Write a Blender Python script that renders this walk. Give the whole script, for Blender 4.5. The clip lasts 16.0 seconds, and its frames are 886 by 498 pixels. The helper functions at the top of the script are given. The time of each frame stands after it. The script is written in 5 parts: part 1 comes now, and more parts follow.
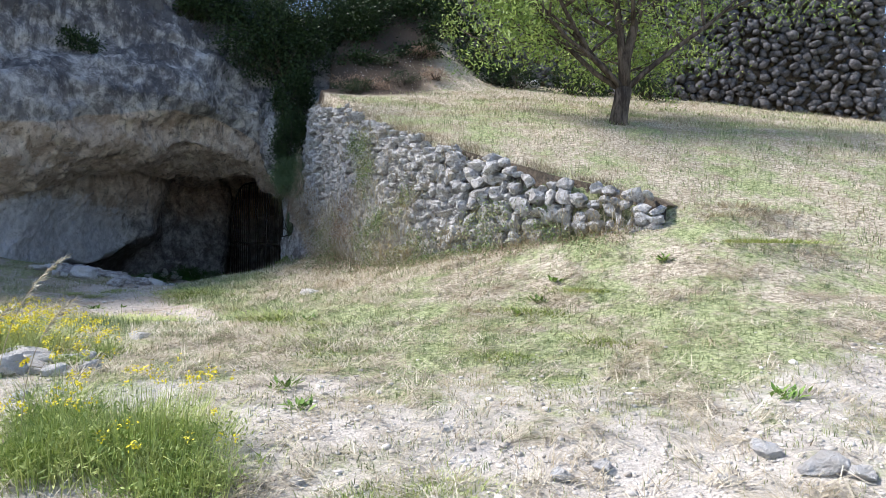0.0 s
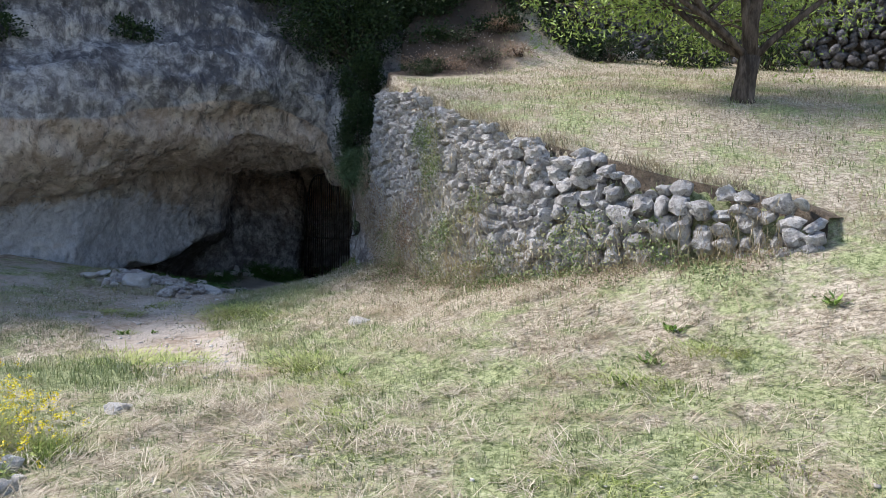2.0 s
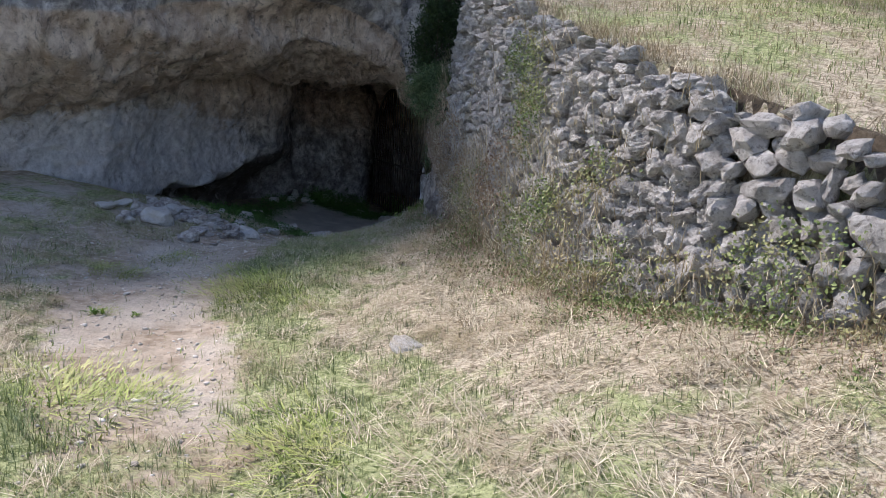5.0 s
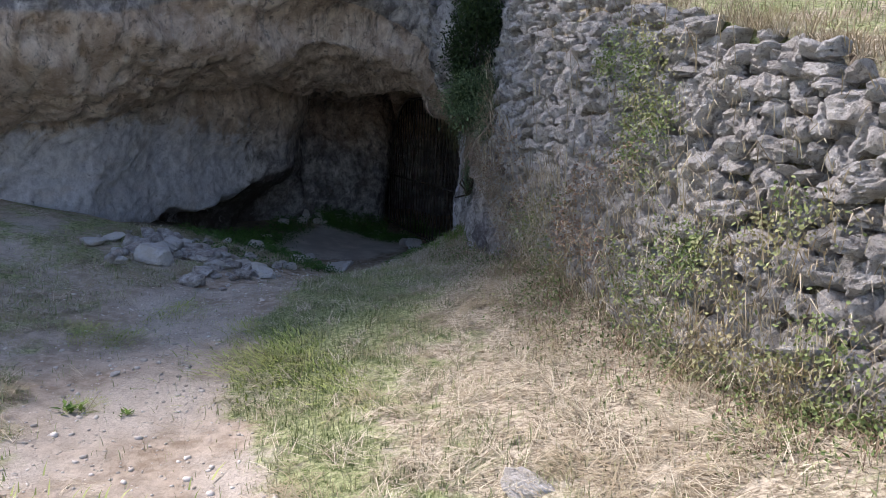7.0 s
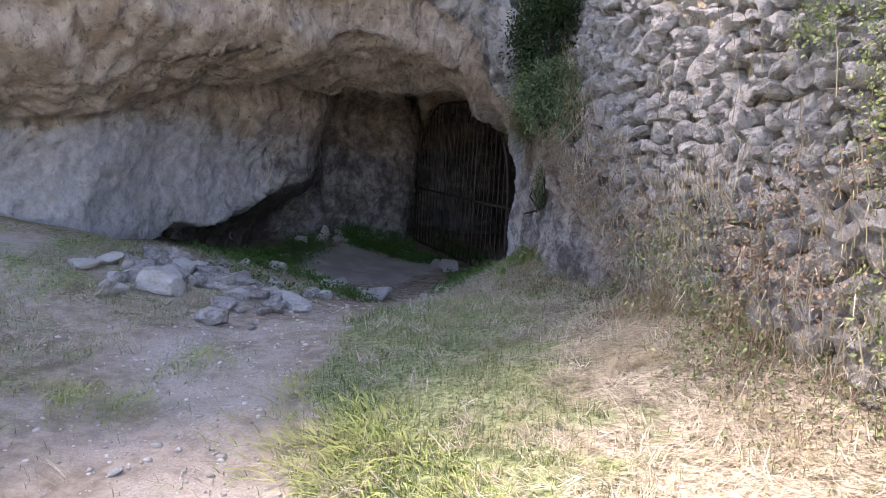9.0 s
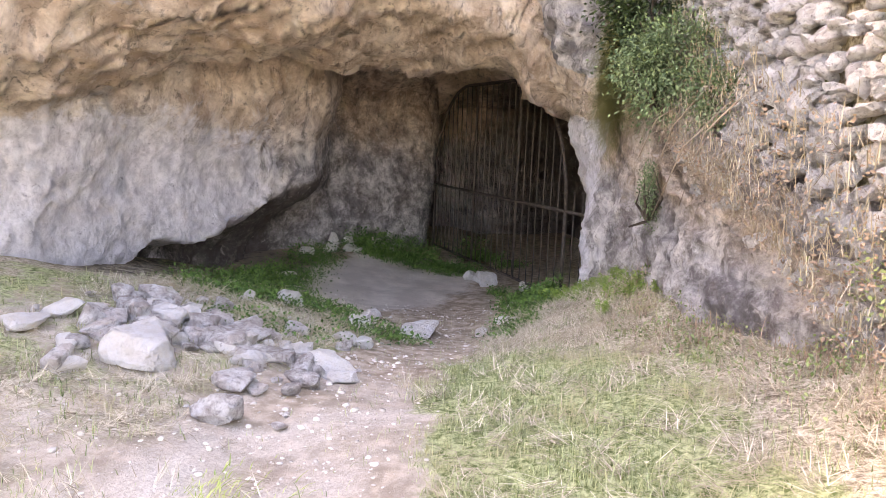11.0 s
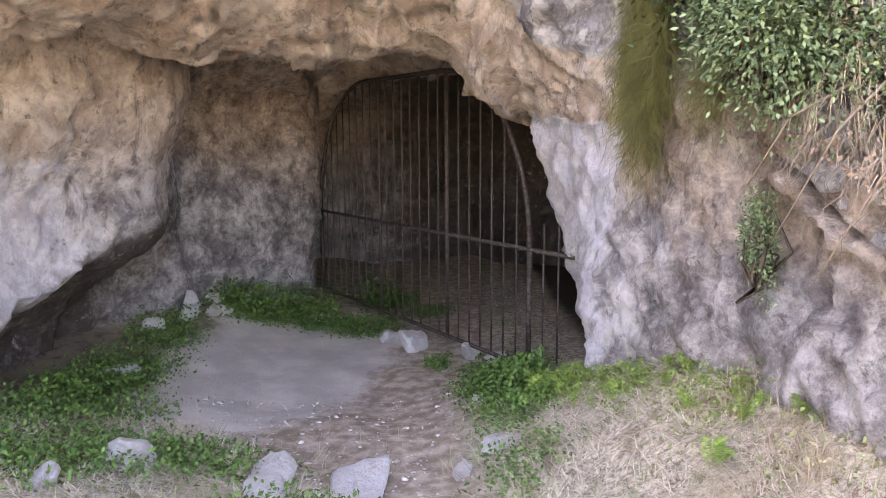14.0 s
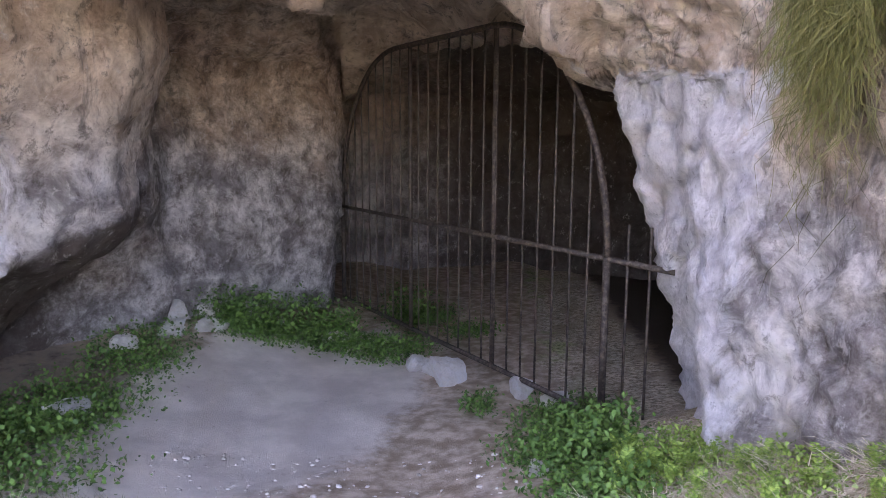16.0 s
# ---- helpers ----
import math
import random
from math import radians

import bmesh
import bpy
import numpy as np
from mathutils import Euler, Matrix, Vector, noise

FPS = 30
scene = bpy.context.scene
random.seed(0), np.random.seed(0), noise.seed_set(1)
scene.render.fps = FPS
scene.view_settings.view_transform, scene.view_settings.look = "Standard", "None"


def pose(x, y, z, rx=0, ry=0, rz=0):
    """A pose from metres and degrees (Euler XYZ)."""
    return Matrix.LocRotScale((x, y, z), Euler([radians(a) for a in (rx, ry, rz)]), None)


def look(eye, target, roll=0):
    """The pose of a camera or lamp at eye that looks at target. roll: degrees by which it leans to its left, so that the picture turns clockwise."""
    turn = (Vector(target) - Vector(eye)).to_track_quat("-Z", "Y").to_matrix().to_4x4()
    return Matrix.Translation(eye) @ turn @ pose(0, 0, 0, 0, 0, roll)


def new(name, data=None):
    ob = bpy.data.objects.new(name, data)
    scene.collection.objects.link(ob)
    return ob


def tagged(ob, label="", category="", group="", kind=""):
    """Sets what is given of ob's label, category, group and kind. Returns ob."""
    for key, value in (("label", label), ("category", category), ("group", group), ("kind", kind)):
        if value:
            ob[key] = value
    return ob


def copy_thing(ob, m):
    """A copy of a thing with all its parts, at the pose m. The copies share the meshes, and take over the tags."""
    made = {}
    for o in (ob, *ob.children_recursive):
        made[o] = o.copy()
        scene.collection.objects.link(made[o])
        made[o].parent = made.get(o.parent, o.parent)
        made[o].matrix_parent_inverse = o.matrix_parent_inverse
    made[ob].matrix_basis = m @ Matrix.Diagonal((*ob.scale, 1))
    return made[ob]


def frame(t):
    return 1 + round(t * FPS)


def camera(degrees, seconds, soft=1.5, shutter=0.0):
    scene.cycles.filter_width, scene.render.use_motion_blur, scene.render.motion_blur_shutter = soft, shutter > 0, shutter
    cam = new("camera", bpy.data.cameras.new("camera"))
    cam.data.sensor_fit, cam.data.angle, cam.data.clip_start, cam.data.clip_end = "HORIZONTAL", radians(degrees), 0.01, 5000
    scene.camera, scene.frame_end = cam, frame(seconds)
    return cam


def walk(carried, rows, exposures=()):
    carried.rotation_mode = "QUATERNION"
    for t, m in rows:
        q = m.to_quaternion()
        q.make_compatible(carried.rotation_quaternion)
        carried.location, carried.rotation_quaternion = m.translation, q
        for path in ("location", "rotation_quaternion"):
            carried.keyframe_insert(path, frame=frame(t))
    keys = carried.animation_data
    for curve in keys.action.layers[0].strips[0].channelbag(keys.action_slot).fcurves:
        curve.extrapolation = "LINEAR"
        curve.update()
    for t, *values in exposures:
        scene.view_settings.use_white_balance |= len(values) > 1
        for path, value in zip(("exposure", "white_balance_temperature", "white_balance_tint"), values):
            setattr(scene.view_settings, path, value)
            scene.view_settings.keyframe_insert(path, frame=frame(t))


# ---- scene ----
cam = camera(64.3, 16.0, 0.75)
METRES, EYE, TILT, LEAN, TURN = 14.0, 1.55, -6.0, 0.0, 0.0
ROWS = [
    (0.0, 0.0, 0.0, 0.0, -0.05, 4.8, -0.58),
    (0.5, 0.0034, 0.029, 0.0079, 2.35, 4.72, -0.32),
    (1.0, 0.0019, 0.0558, 0.017, 4.47, 5.23, -0.95),
    (1.5, 0.0023, 0.0812, 0.0263, 4.03, 4.2, -0.51),
    (2.0, 0.0073, 0.1105, 0.0368, 7.23, 2.98, -0.63),
    (2.5, 0.0052, 0.1419, 0.0424, 9.21, 2.06, -2.48),
    (3.0, 0.007, 0.1714, 0.051, 8.16, -0.75, -3.01),
    (3.5, 0.005, 0.1998, 0.0614, 10.48, -2.89, -2.71),
    (4.0, -0.0062, 0.2258, 0.0692, 10.47, -4.22, -4.62),
    (4.5, -0.0148, 0.2532, 0.0755, 13.35, -4.59, -5.02),
    (7.0, -0.0914, 0.3719, 0.0962, 13.46, -3.99, -3.87),
    (7.5, -0.1108, 0.3954, 0.0973, 12.33, -5.81, -3.72),
    (8.0, -0.1287, 0.4183, 0.0927, 11.31, -7.32, -4.32),
    (8.5, -0.1496, 0.4426, 0.0919, 10.41, -5.18, -4.24),
    (9.0, -0.1713, 0.4667, 0.0915, 12.86, -2.58, -4.43),
    (9.5, -0.1956, 0.4973, 0.0927, 15.47, -1.9, -4.84),
    (12.0, -0.2908, 0.649, 0.1114, 6.7, -4.29, -2.07),
    (12.5, -0.3059, 0.6771, 0.114, 5.23, -2.96, -1.79),
    (13.0, -0.3138, 0.7095, 0.1212, 4.78, -3.17, -1.28),
    (13.5, -0.3261, 0.7357, 0.1234, 1.84, -2.11, -1.49),
    (14.0, -0.3292, 0.7707, 0.1292, -0.59, -2.99, 0.37),
    (14.5, -0.3358, 0.7967, 0.1321, -5.45, -3.75, 2.71),
    (15.0, -0.335, 0.8249, 0.1271, -3.67, -4.51, 1.71),
    (15.5, -0.3353, 0.851, 0.1235, -1.86, -3.08, -1.54),
    (16.0, -0.332, 0.8804, 0.1249, 2.56, -2.71, -0.53),
]
SHIFTS = [(0.0, 0.47, 6200, 14), (3.5, 0.17, 6400, 17), (4.5, 0.22, 6450, 18), (7.5, 0.52, 6550, 22), (8.0, 0.77, 6600, 23), (8.5, 1.1, 6700, 25), (9.0, 1.5, 7100, 28), (9.5, 2.35, 7900, 32), (10.0, 2.65, 8400, 33), (12.0, 3.6, 10200, 34), (12.5, 3.55, 10000, 34), (13.0, 3.48, 9500, 34), (13.5, 3.55, 9100, 35), (14.5, 3.75, 8500, 37), (15.0, 3.8, 8200, 38), (15.5, 3.6, 8000, 38), (16.0, 3.68, 7900, 38)]
BASE = 0.15
walk(cam, [(t, pose(0, 0, EYE, TILT, LEAN, TURN) @ pose(METRES * x, METRES * y, METRES * z, 90 + pitch, roll, yaw)) for t, x, y, z, yaw, pitch, roll in ROWS],
     [(t, BASE + e, k, c) for t, e, k, c in SHIFTS])

# ---- world and sun ----
SUN_EL, SUN_AZ = 49.0, -79.0          # azimuth from +y, clockwise
world = bpy.data.worlds.new("world")
scene.world = world
world.use_nodes = True
wn = world.node_tree.nodes
sky = wn.new("ShaderNodeTexSky")
sky.sky_type, sky.sun_disc = "NISHITA", False
sky.sun_elevation, sky.sun_rotation = radians(SUN_EL), radians(SUN_AZ)
world.node_tree.links.new(sky.outputs[0], wn["Background"].inputs[0])
wn["Background"].inputs[1].default_value = 0.15
sun = new("sun", bpy.data.lights.new("sun", "SUN"))
sun.data.energy, sun.data.angle, sun.data.color = 4.2, radians(8.0), (1.0, 0.95, 0.87)
az, el = radians(SUN_AZ), radians(SUN_EL)
SUN_WAY = Vector((math.sin(az) * math.cos(el), math.cos(az) * math.cos(el), math.sin(el)))
sun.matrix_world = look(SUN_WAY * 60, (0, 0, 0))


# ---- materials ----
class Nodes:
    """A short way to write a node material."""

    def __init__(self, name, rough=0.9, spec=0.3):
        self.mat = bpy.data.materials.new(name)
        self.mat.use_nodes = True
        self.tree = self.mat.node_tree
        self.bsdf = self.tree.nodes["Principled BSDF"]
        self.bsdf.inputs["Roughness"].default_value = rough
        self.bsdf.inputs["Specular IOR Level"].default_value = spec
        self.coords = self.tree.nodes.new("ShaderNodeNewGeometry").outputs["Position"]

    def put(self, socket, value):
        if isinstance(value, bpy.types.NodeSocket):
            self.tree.links.new(value, socket)
        elif isinstance(value, tuple) and len(value) == 3 and socket.type == "RGBA":
            socket.default_value = (*value, 1)
        else:
            socket.default_value = value

    def stretch(self, sx, sy, sz):
        n = self.tree.nodes.new("ShaderNodeMapping")
        self.put(n.inputs["Vector"], self.coords)
        n.inputs["Scale"].default_value = (sx, sy, sz)
        return n.outputs[0]

    def noise(self, scale, detail=4.0, rough=0.55, at=None, warp=0.0):
        n = self.tree.nodes.new("ShaderNodeTexNoise")
        self.put(n.inputs["Vector"], at or self.coords)
        n.inputs["Scale"].default_value, n.inputs["Detail"].default_value = scale, detail
        n.inputs["Roughness"].default_value, n.inputs["Distortion"].default_value = rough, warp
        return n.outputs["Fac"]

    def cells(self, scale, feature="F1", at=None, out="Distance"):
        n = self.tree.nodes.new("ShaderNodeTexVoronoi")
        n.feature = feature
        self.put(n.inputs["Vector"], at or self.coords)
        n.inputs["Scale"].default_value = scale
        return n.outputs[out]

    def ramp(self, value, lo, hi, a=0.0, b=1.0):
        n = self.tree.nodes.new("ShaderNodeMapRange")
        n.interpolation_type = "SMOOTHSTEP"
        self.put(n.inputs[0], value)
        for i, v in enumerate((lo, hi, a, b)):
            n.inputs[i + 1].default_value = v
        return n.outputs[0]

    def math(self, op, a, b=0.0):
        n = self.tree.nodes.new("ShaderNodeMath")
        n.operation = op
        self.put(n.inputs[0], a)
        self.put(n.inputs[1], b)
        return n.outputs[0]

    def mix(self, f, a, b, how="MIX"):
        n = self.tree.nodes.new("ShaderNodeMix")
        n.data_type, n.blend_type = "RGBA", how
        self.put(n.inputs[0], f)
        self.put(n.inputs[6], a)
        self.put(n.inputs[7], b)
        return n.outputs[2]

    def attr(self, name):
        n = self.tree.nodes.new("ShaderNodeAttribute")
        n.attribute_name = name
        return n.outputs["Fac"]

    def axis(self, i):
        n = self.tree.nodes.new("ShaderNodeSeparateXYZ")
        self.put(n.inputs[0], self.coords)
        return n.outputs[i]

    def chance(self, island=False):
        if island:
            return self.tree.nodes.new("ShaderNodeNewGeometry").outputs["Random Per Island"]
        return self.tree.nodes.new("ShaderNodeObjectInfo").outputs["Random"]

    def done(self, colour, height=None, bump=0.5, dist=0.03, sheen=0.0):
        self.put(self.bsdf.inputs["Base Color"], colour)
        if height is not None:
            n = self.tree.nodes.new("ShaderNodeBump")
            n.inputs["Strength"].default_value, n.inputs["Distance"].default_value = bump, dist
            self.put(n.inputs["Height"], height)
            self.tree.links.new(n.outputs[0], self.bsdf.inputs["Normal"])
        return self.mat


def make_ground():
    m = Nodes("ground_soil", 0.95, 0.15)
    fine, mid, big = m.noise(55, 4, 0.7), m.noise(9, 5, 0.6), m.noise(1.3, 4, 0.6, warp=0.6)
    grit = m.cells(60, at=None)
    earth = m.mix(m.ramp(mid, 0.35, 0.7), (0.30, 0.235, 0.17), (0.60, 0.505, 0.405))
    pale = m.mix(m.ramp(fine, 0.38, 0.62), (0.42, 0.37, 0.31), (0.78, 0.715, 0.63))
    pale = m.mix(m.ramp(grit, 0.05, 0.35, 0.0, 0.6), (0.70, 0.66, 0.60), pale)
    pale = m.mix(m.ramp(m.noise(130, 3, 0.7), 0.55, 0.7, 0, 0.6), pale, (0.16, 0.14, 0.11))
    straw = m.mix(m.ramp(m.noise(20, 9, 0.82, m.stretch(1, 1.6, 1), 0.6), 0.38, 0.62), (0.17, 0.135, 0.09), (0.76, 0.68, 0.54))
    straw = m.mix(m.ramp(m.noise(2.0, 5, 0.65), 0.5, 0.72, 0, 0.7), straw, (0.24, 0.19, 0.12))
    green = m.mix(m.ramp(m.noise(24, 9, 0.82, warp=0.5), 0.38, 0.62), (0.10, 0.14, 0.045), (0.54, 0.58, 0.32))
    turf = m.mix(m.ramp(m.math("ADD", m.attr("green"), m.math("MULTIPLY", m.math("SUBTRACT", m.noise(2.6, 7, 0.75), 0.5), 2.6)), 0.25, 0.75), straw, green)
    bare = m.mix(m.ramp(m.math("ADD", m.attr("gravel"), m.math("MULTIPLY", m.math("SUBTRACT", big, 0.5), 0.8)), 0.35, 0.8), earth, pale)
    dirt = m.math("ADD", m.attr("dirt"), m.math("MULTIPLY", m.math("SUBTRACT", m.noise(3.2, 8, 0.75), 0.5), 1.9))
    colour = m.mix(m.ramp(dirt, 0.30, 0.70), turf, bare)
    slab = m.mix(m.ramp(m.noise(2.2, 5, 0.6), 0.35, 0.7), (0.52, 0.475, 0.42), (0.72, 0.665, 0.59))
    slab = m.mix(m.ramp(m.noise(14, 5, 0.7), 0.6, 0.75, 0, 0.5), slab, (0.25, 0.20, 0.16))
    inside = m.math("ADD", m.attr("slab"), m.math("MULTIPLY", m.math("SUBTRACT", m.noise(2.2, 8, 0.7), 0.5), 1.5))
    colour = m.mix(m.ramp(inside, 0.35, 0.75), colour, slab)
    # dark colour standing in for shade on the upper slope and under the overhang
    colour = m.mix(m.ramp(m.math("ADD", m.attr("ground_shade"), m.math("MULTIPLY", m.math("SUBTRACT", mid, 0.5), 0.8)), 0.3, 0.8), colour, (0.075, 0.058, 0.045))
    height = m.math("ADD", m.math("MULTIPLY", fine, 0.5), mid)
    height = m.math("ADD", m.math("MULTIPLY", height, 0.35), m.noise(120, 4, 0.75))
    return m.done(colour, height, 0.8, 0.016)


def make_cliff():
    m = Nodes("cliff_limestone", 0.92, 0.2)
    big, mid = m.noise(0.75, 5, 0.6, warp=0.8), m.noise(3.2, 8, 0.72, warp=0.4)
    crust, fine = m.noise(10, 9, 0.78, m.stretch(1.0, 1.0, 0.75), 0.3), m.noise(38, 6, 0.75)
    streak = m.noise(1.6, 6, 0.7, m.stretch(1.8, 1.8, 0.3), 0.5)
    grey = m.mix(m.ramp(mid, 0.38, 0.64), (0.24, 0.23, 0.235), (0.76, 0.745, 0.73))
    warm = m.mix(m.ramp(mid, 0.38, 0.66), (0.50, 0.39, 0.305), (0.88, 0.77, 0.66))
    colour = m.mix(m.ramp(m.math("ADD", m.attr("warm"), m.math("MULTIPLY", m.math("SUBTRACT", big, 0.5), 1.5)), 0.25, 0.85), grey, warm)
    # dark stain of bank and heights, plus shade painted into cave and recess
    dark = m.math("ADD", m.attr("grime_and_shade"), m.math("MULTIPLY", m.math("SUBTRACT", m.noise(5.0, 9, 0.82, warp=0.1), 0.5), 1.5))
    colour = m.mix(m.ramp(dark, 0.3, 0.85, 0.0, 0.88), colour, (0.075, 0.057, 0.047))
    lichen = m.math("ADD", m.attr("weather"), m.math("MULTIPLY", m.math("SUBTRACT", m.noise(1.3, 8, 0.72, m.stretch(1.3, 1.3, 0.7), 0.5), 0.5), 2.4))
    colour = m.mix(m.ramp(lichen, 0.38, 0.75, 0.0, 0.85), colour, (0.085, 0.085, 0.10))
    colour = m.mix(m.ramp(streak, 0.58, 0.70, 0.0, 0.7), colour, (0.075, 0.07, 0.075))
    colour = m.mix(m.ramp(crust, 0.47, 0.37, 0.0, 0.62), colour, (0.10, 0.083, 0.072))
    colour = m.mix(m.ramp(crust, 0.56, 0.68, 0.0, 0.5), colour, (0.88, 0.86, 0.84))
    lime = m.mix(m.ramp(crust, 0.36, 0.62), (0.58, 0.58, 0.62), (0.86, 0.86, 0.90))
    lime = m.mix(m.ramp(m.noise(5, 9, 0.8, warp=0.5), 0.60, 0.68, 0.0, 0.75), lime, (0.16, 0.16, 0.20))
    lime = m.mix(m.ramp(big, 0.52, 0.72, 0.0, 0.55), lime, (0.70, 0.60, 0.53))
    wash = m.math("ADD", m.attr("lime"), m.math("MULTIPLY", m.math("SUBTRACT", m.noise(1.9, 9, 0.72, warp=0.8), 0.5), 2.6))
    wash = m.math("ADD", wash, m.math("MULTIPLY", m.attr("grime_and_shade"), -0.8))
    colour = m.mix(m.ramp(wash, 0.3, 0.7), colour, lime)
    colour = m.mix(m.ramp(fine, 0.56, 0.70, 0.0, 0.45), colour, (0.09, 0.078, 0.07))
    height = m.math("ADD", m.math("MULTIPLY", fine, 0.3), m.math("ADD", m.math("MULTIPLY", crust, 1.1), m.math("ADD", mid, m.math("MULTIPLY", m.cells(6), 0.5))))
    return m.done(colour, height, 1.0, 0.07)


def make_stone(name, low, high, island=False, moss=0.3, dark=1.0):
    m = Nodes(name, 0.92, 0.2)
    pick = m.chance(island)
    mid, fine = m.noise(9, 6, 0.7), m.noise(50, 6, 0.75)
    crust = m.noise(19, 9, 0.78, warp=0.3)
    base = m.mix(pick, low, high)
    light = tuple(min(0.82, c * 1.55) for c in high)
    colour = m.mix(m.ramp(mid, 0.38, 0.64, 0.0, 0.8), base, light)
    colour = m.mix(m.ramp(m.noise(1.8, 5, 0.7), 0.56, 0.75, 0.0, moss), colour, (0.20, 0.15, 0.085))
    colour = m.mix(m.ramp(crust, 0.49, 0.36, 0.0, 0.85 * dark), colour, (0.075, 0.068, 0.062))
    colour = m.mix(m.ramp(crust, 0.57, 0.68, 0.0, 0.6), colour, light)
    colour = m.mix(m.ramp(fine, 0.52, 0.68, 0.0, 0.55 * dark), colour, (0.09, 0.083, 0.076))
    height = m.math("ADD", m.math("MULTIPLY", fine, 0.4), m.math("ADD", mid, crust))
    return m.done(colour, height, 1.0, 0.06)


def make_leaf(name, a, b, c=None, rough=0.55):
    m = Nodes(name, rough, 0.25)
    pick = m.chance(True)
    colour = m.mix(pick, a, b)
    if c:
        colour = m.mix(m.ramp(m.noise(2.4, 3), 0.45, 0.7), colour, c)
    m.bsdf.inputs["Subsurface Weight"].default_value = 0.0
    return m.done(colour)


def make_bark():
    m = Nodes("bark", 0.95, 0.1)
    n = m.noise(14, 6, 0.7, m.stretch(1, 1, 0.25))
    return m.done(m.mix(m.ramp(n, 0.35, 0.7), (0.045, 0.036, 0.03), (0.17, 0.14, 0.115)), n, 1.0, 0.03)


def make_iron():
    m = Nodes("rusty_iron", 0.7, 0.4)
    n = m.noise(30, 5, 0.7)
    m.bsdf.inputs["Metallic"].default_value = 0.35
    return m.done(m.mix(m.ramp(n, 0.4, 0.7), (0.035, 0.028, 0.024), (0.125, 0.10, 0.082)), n, 0.4, 0.005)


GROUND, CLIFF, BARK, IRON = make_ground(), make_cliff(), make_bark(), make_iron()
WALL_STONE = make_stone("wall_stone", (0.38, 0.365, 0.355), (0.66, 0.635, 0.615), False, 0.15, 0.75)
WALL_RUBBLE = make_stone("wall_rubble", (0.38, 0.365, 0.355), (0.66, 0.635, 0.615), True, 0.15, 0.75)
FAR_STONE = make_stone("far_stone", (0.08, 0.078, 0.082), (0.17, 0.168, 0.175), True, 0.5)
CORE = make_stone("wall_core", (0.15, 0.12, 0.09), (0.20, 0.165, 0.125))
WHITE_STONE = make_stone("loose_stone", (0.66, 0.62, 0.57), (0.82, 0.79, 0.74), False, 0.12, 0.15)
RUBBLE_STONE = make_stone("rubble_stone", (0.34, 0.295, 0.27), (0.62, 0.555, 0.52), False, 0.3, 0.6)
PEBBLE = make_leaf("pebble", (0.38, 0.34, 0.29), (0.80, 0.76, 0.70), None, 0.9)


# ---- plan ----
# the drystone wall's foot, from its low end beside the ramp to the cave: y, x, ground there, wall top
FOOT_Y = (-6.0, 3.5, 5.5, 6.6, 6.9, 7.5, 8.2, 9.06, 9.7, 10.64, 12.0, 13.0, 14.4, 15.4, 16.3, 17.2, 18.6, 21.0, 24.0)
FOOT_X = (5.5, 3.0, 2.6, 2.2, 1.92, 0.80, 0.05, -0.62, -1.0, -1.42, -2.0, -2.5, -3.05, -3.30, -3.45, -3.2, -2.5, -2.2, -2.0)
FOOT_Z = (0.1, 0.85, 1.25, 1.58, 1.60, 1.42, 1.25, 1.12, 1.14, 1.2, 1.15, 1.05, 1.05, 0.8, 0.45, 0.2, 0.2, 0.2, 0.2)
# the trodden path: y, middle, ground, half width
PATH_Y = (-6.0, 0.0, 2.0, 3.6, 5.5, 7.5, 9.0, 10.5, 12.0, 13.0, 14.3, 15.3, 16.5, 18.0, 24.0)
PATH_X = (0.3, 0.3, 0.2, -0.1, -1.5, -3.1, -4.1, -4.7, -4.9, -4.8, -4.75, -5.1, -5.6, -5.6, -5.0)
PATH_Z = (-0.3, 0.22, 0.50, 0.66, 0.72, 0.60, 0.60, 0.63, 0.62, 0.50, 0.27, 0.18, 0.06, 0.06, 0.1)
PATH_W = (1.2, 1.2, 1.0, 0.8, 0.6, 0.66, 0.62, 0.52, 0.42, 0.35, 0.4, 0.7, 0.9, 0.9, 0.9)
# the foot of the cliff: y, x, ground
ROCK_Y = (-6.0, 0.0, 4.0, 7.5, 10.0, 12.7, 14.5, 16.6, 17.8, 19.0, 21.0, 24.0)
ROCK_X = (-12.0, -10.0, -9.0, -8.6, -8.6, -8.3, -8.2, -8.1, -7.6, -6.95, -6.3, -6.0)
ROCK_Z = (0.6, 0.5, 0.75, 0.8, 0.95, 1.1, 0.75, 0.3, 0.35, 0.4, 0.2, 0.2)


def ease(v, lo, hi):
    w = np.clip((v - lo) / (hi - lo), 0, 1)
    return w * w * (3 - 2 * w)


def bumps(x, y, size, seed):
    """Smooth random relief from a few crossed waves."""
    rng = np.random.RandomState(seed)
    out = 0
    for _ in range(7):
        a, f, p = rng.uniform(0, 6.28), rng.uniform(0.6, 1.6) / size, rng.uniform(0, 6.28)
        out = out + np.sin((x * np.cos(a) + y * np.sin(a)) * f * 6.28 + p)
    return out / 7


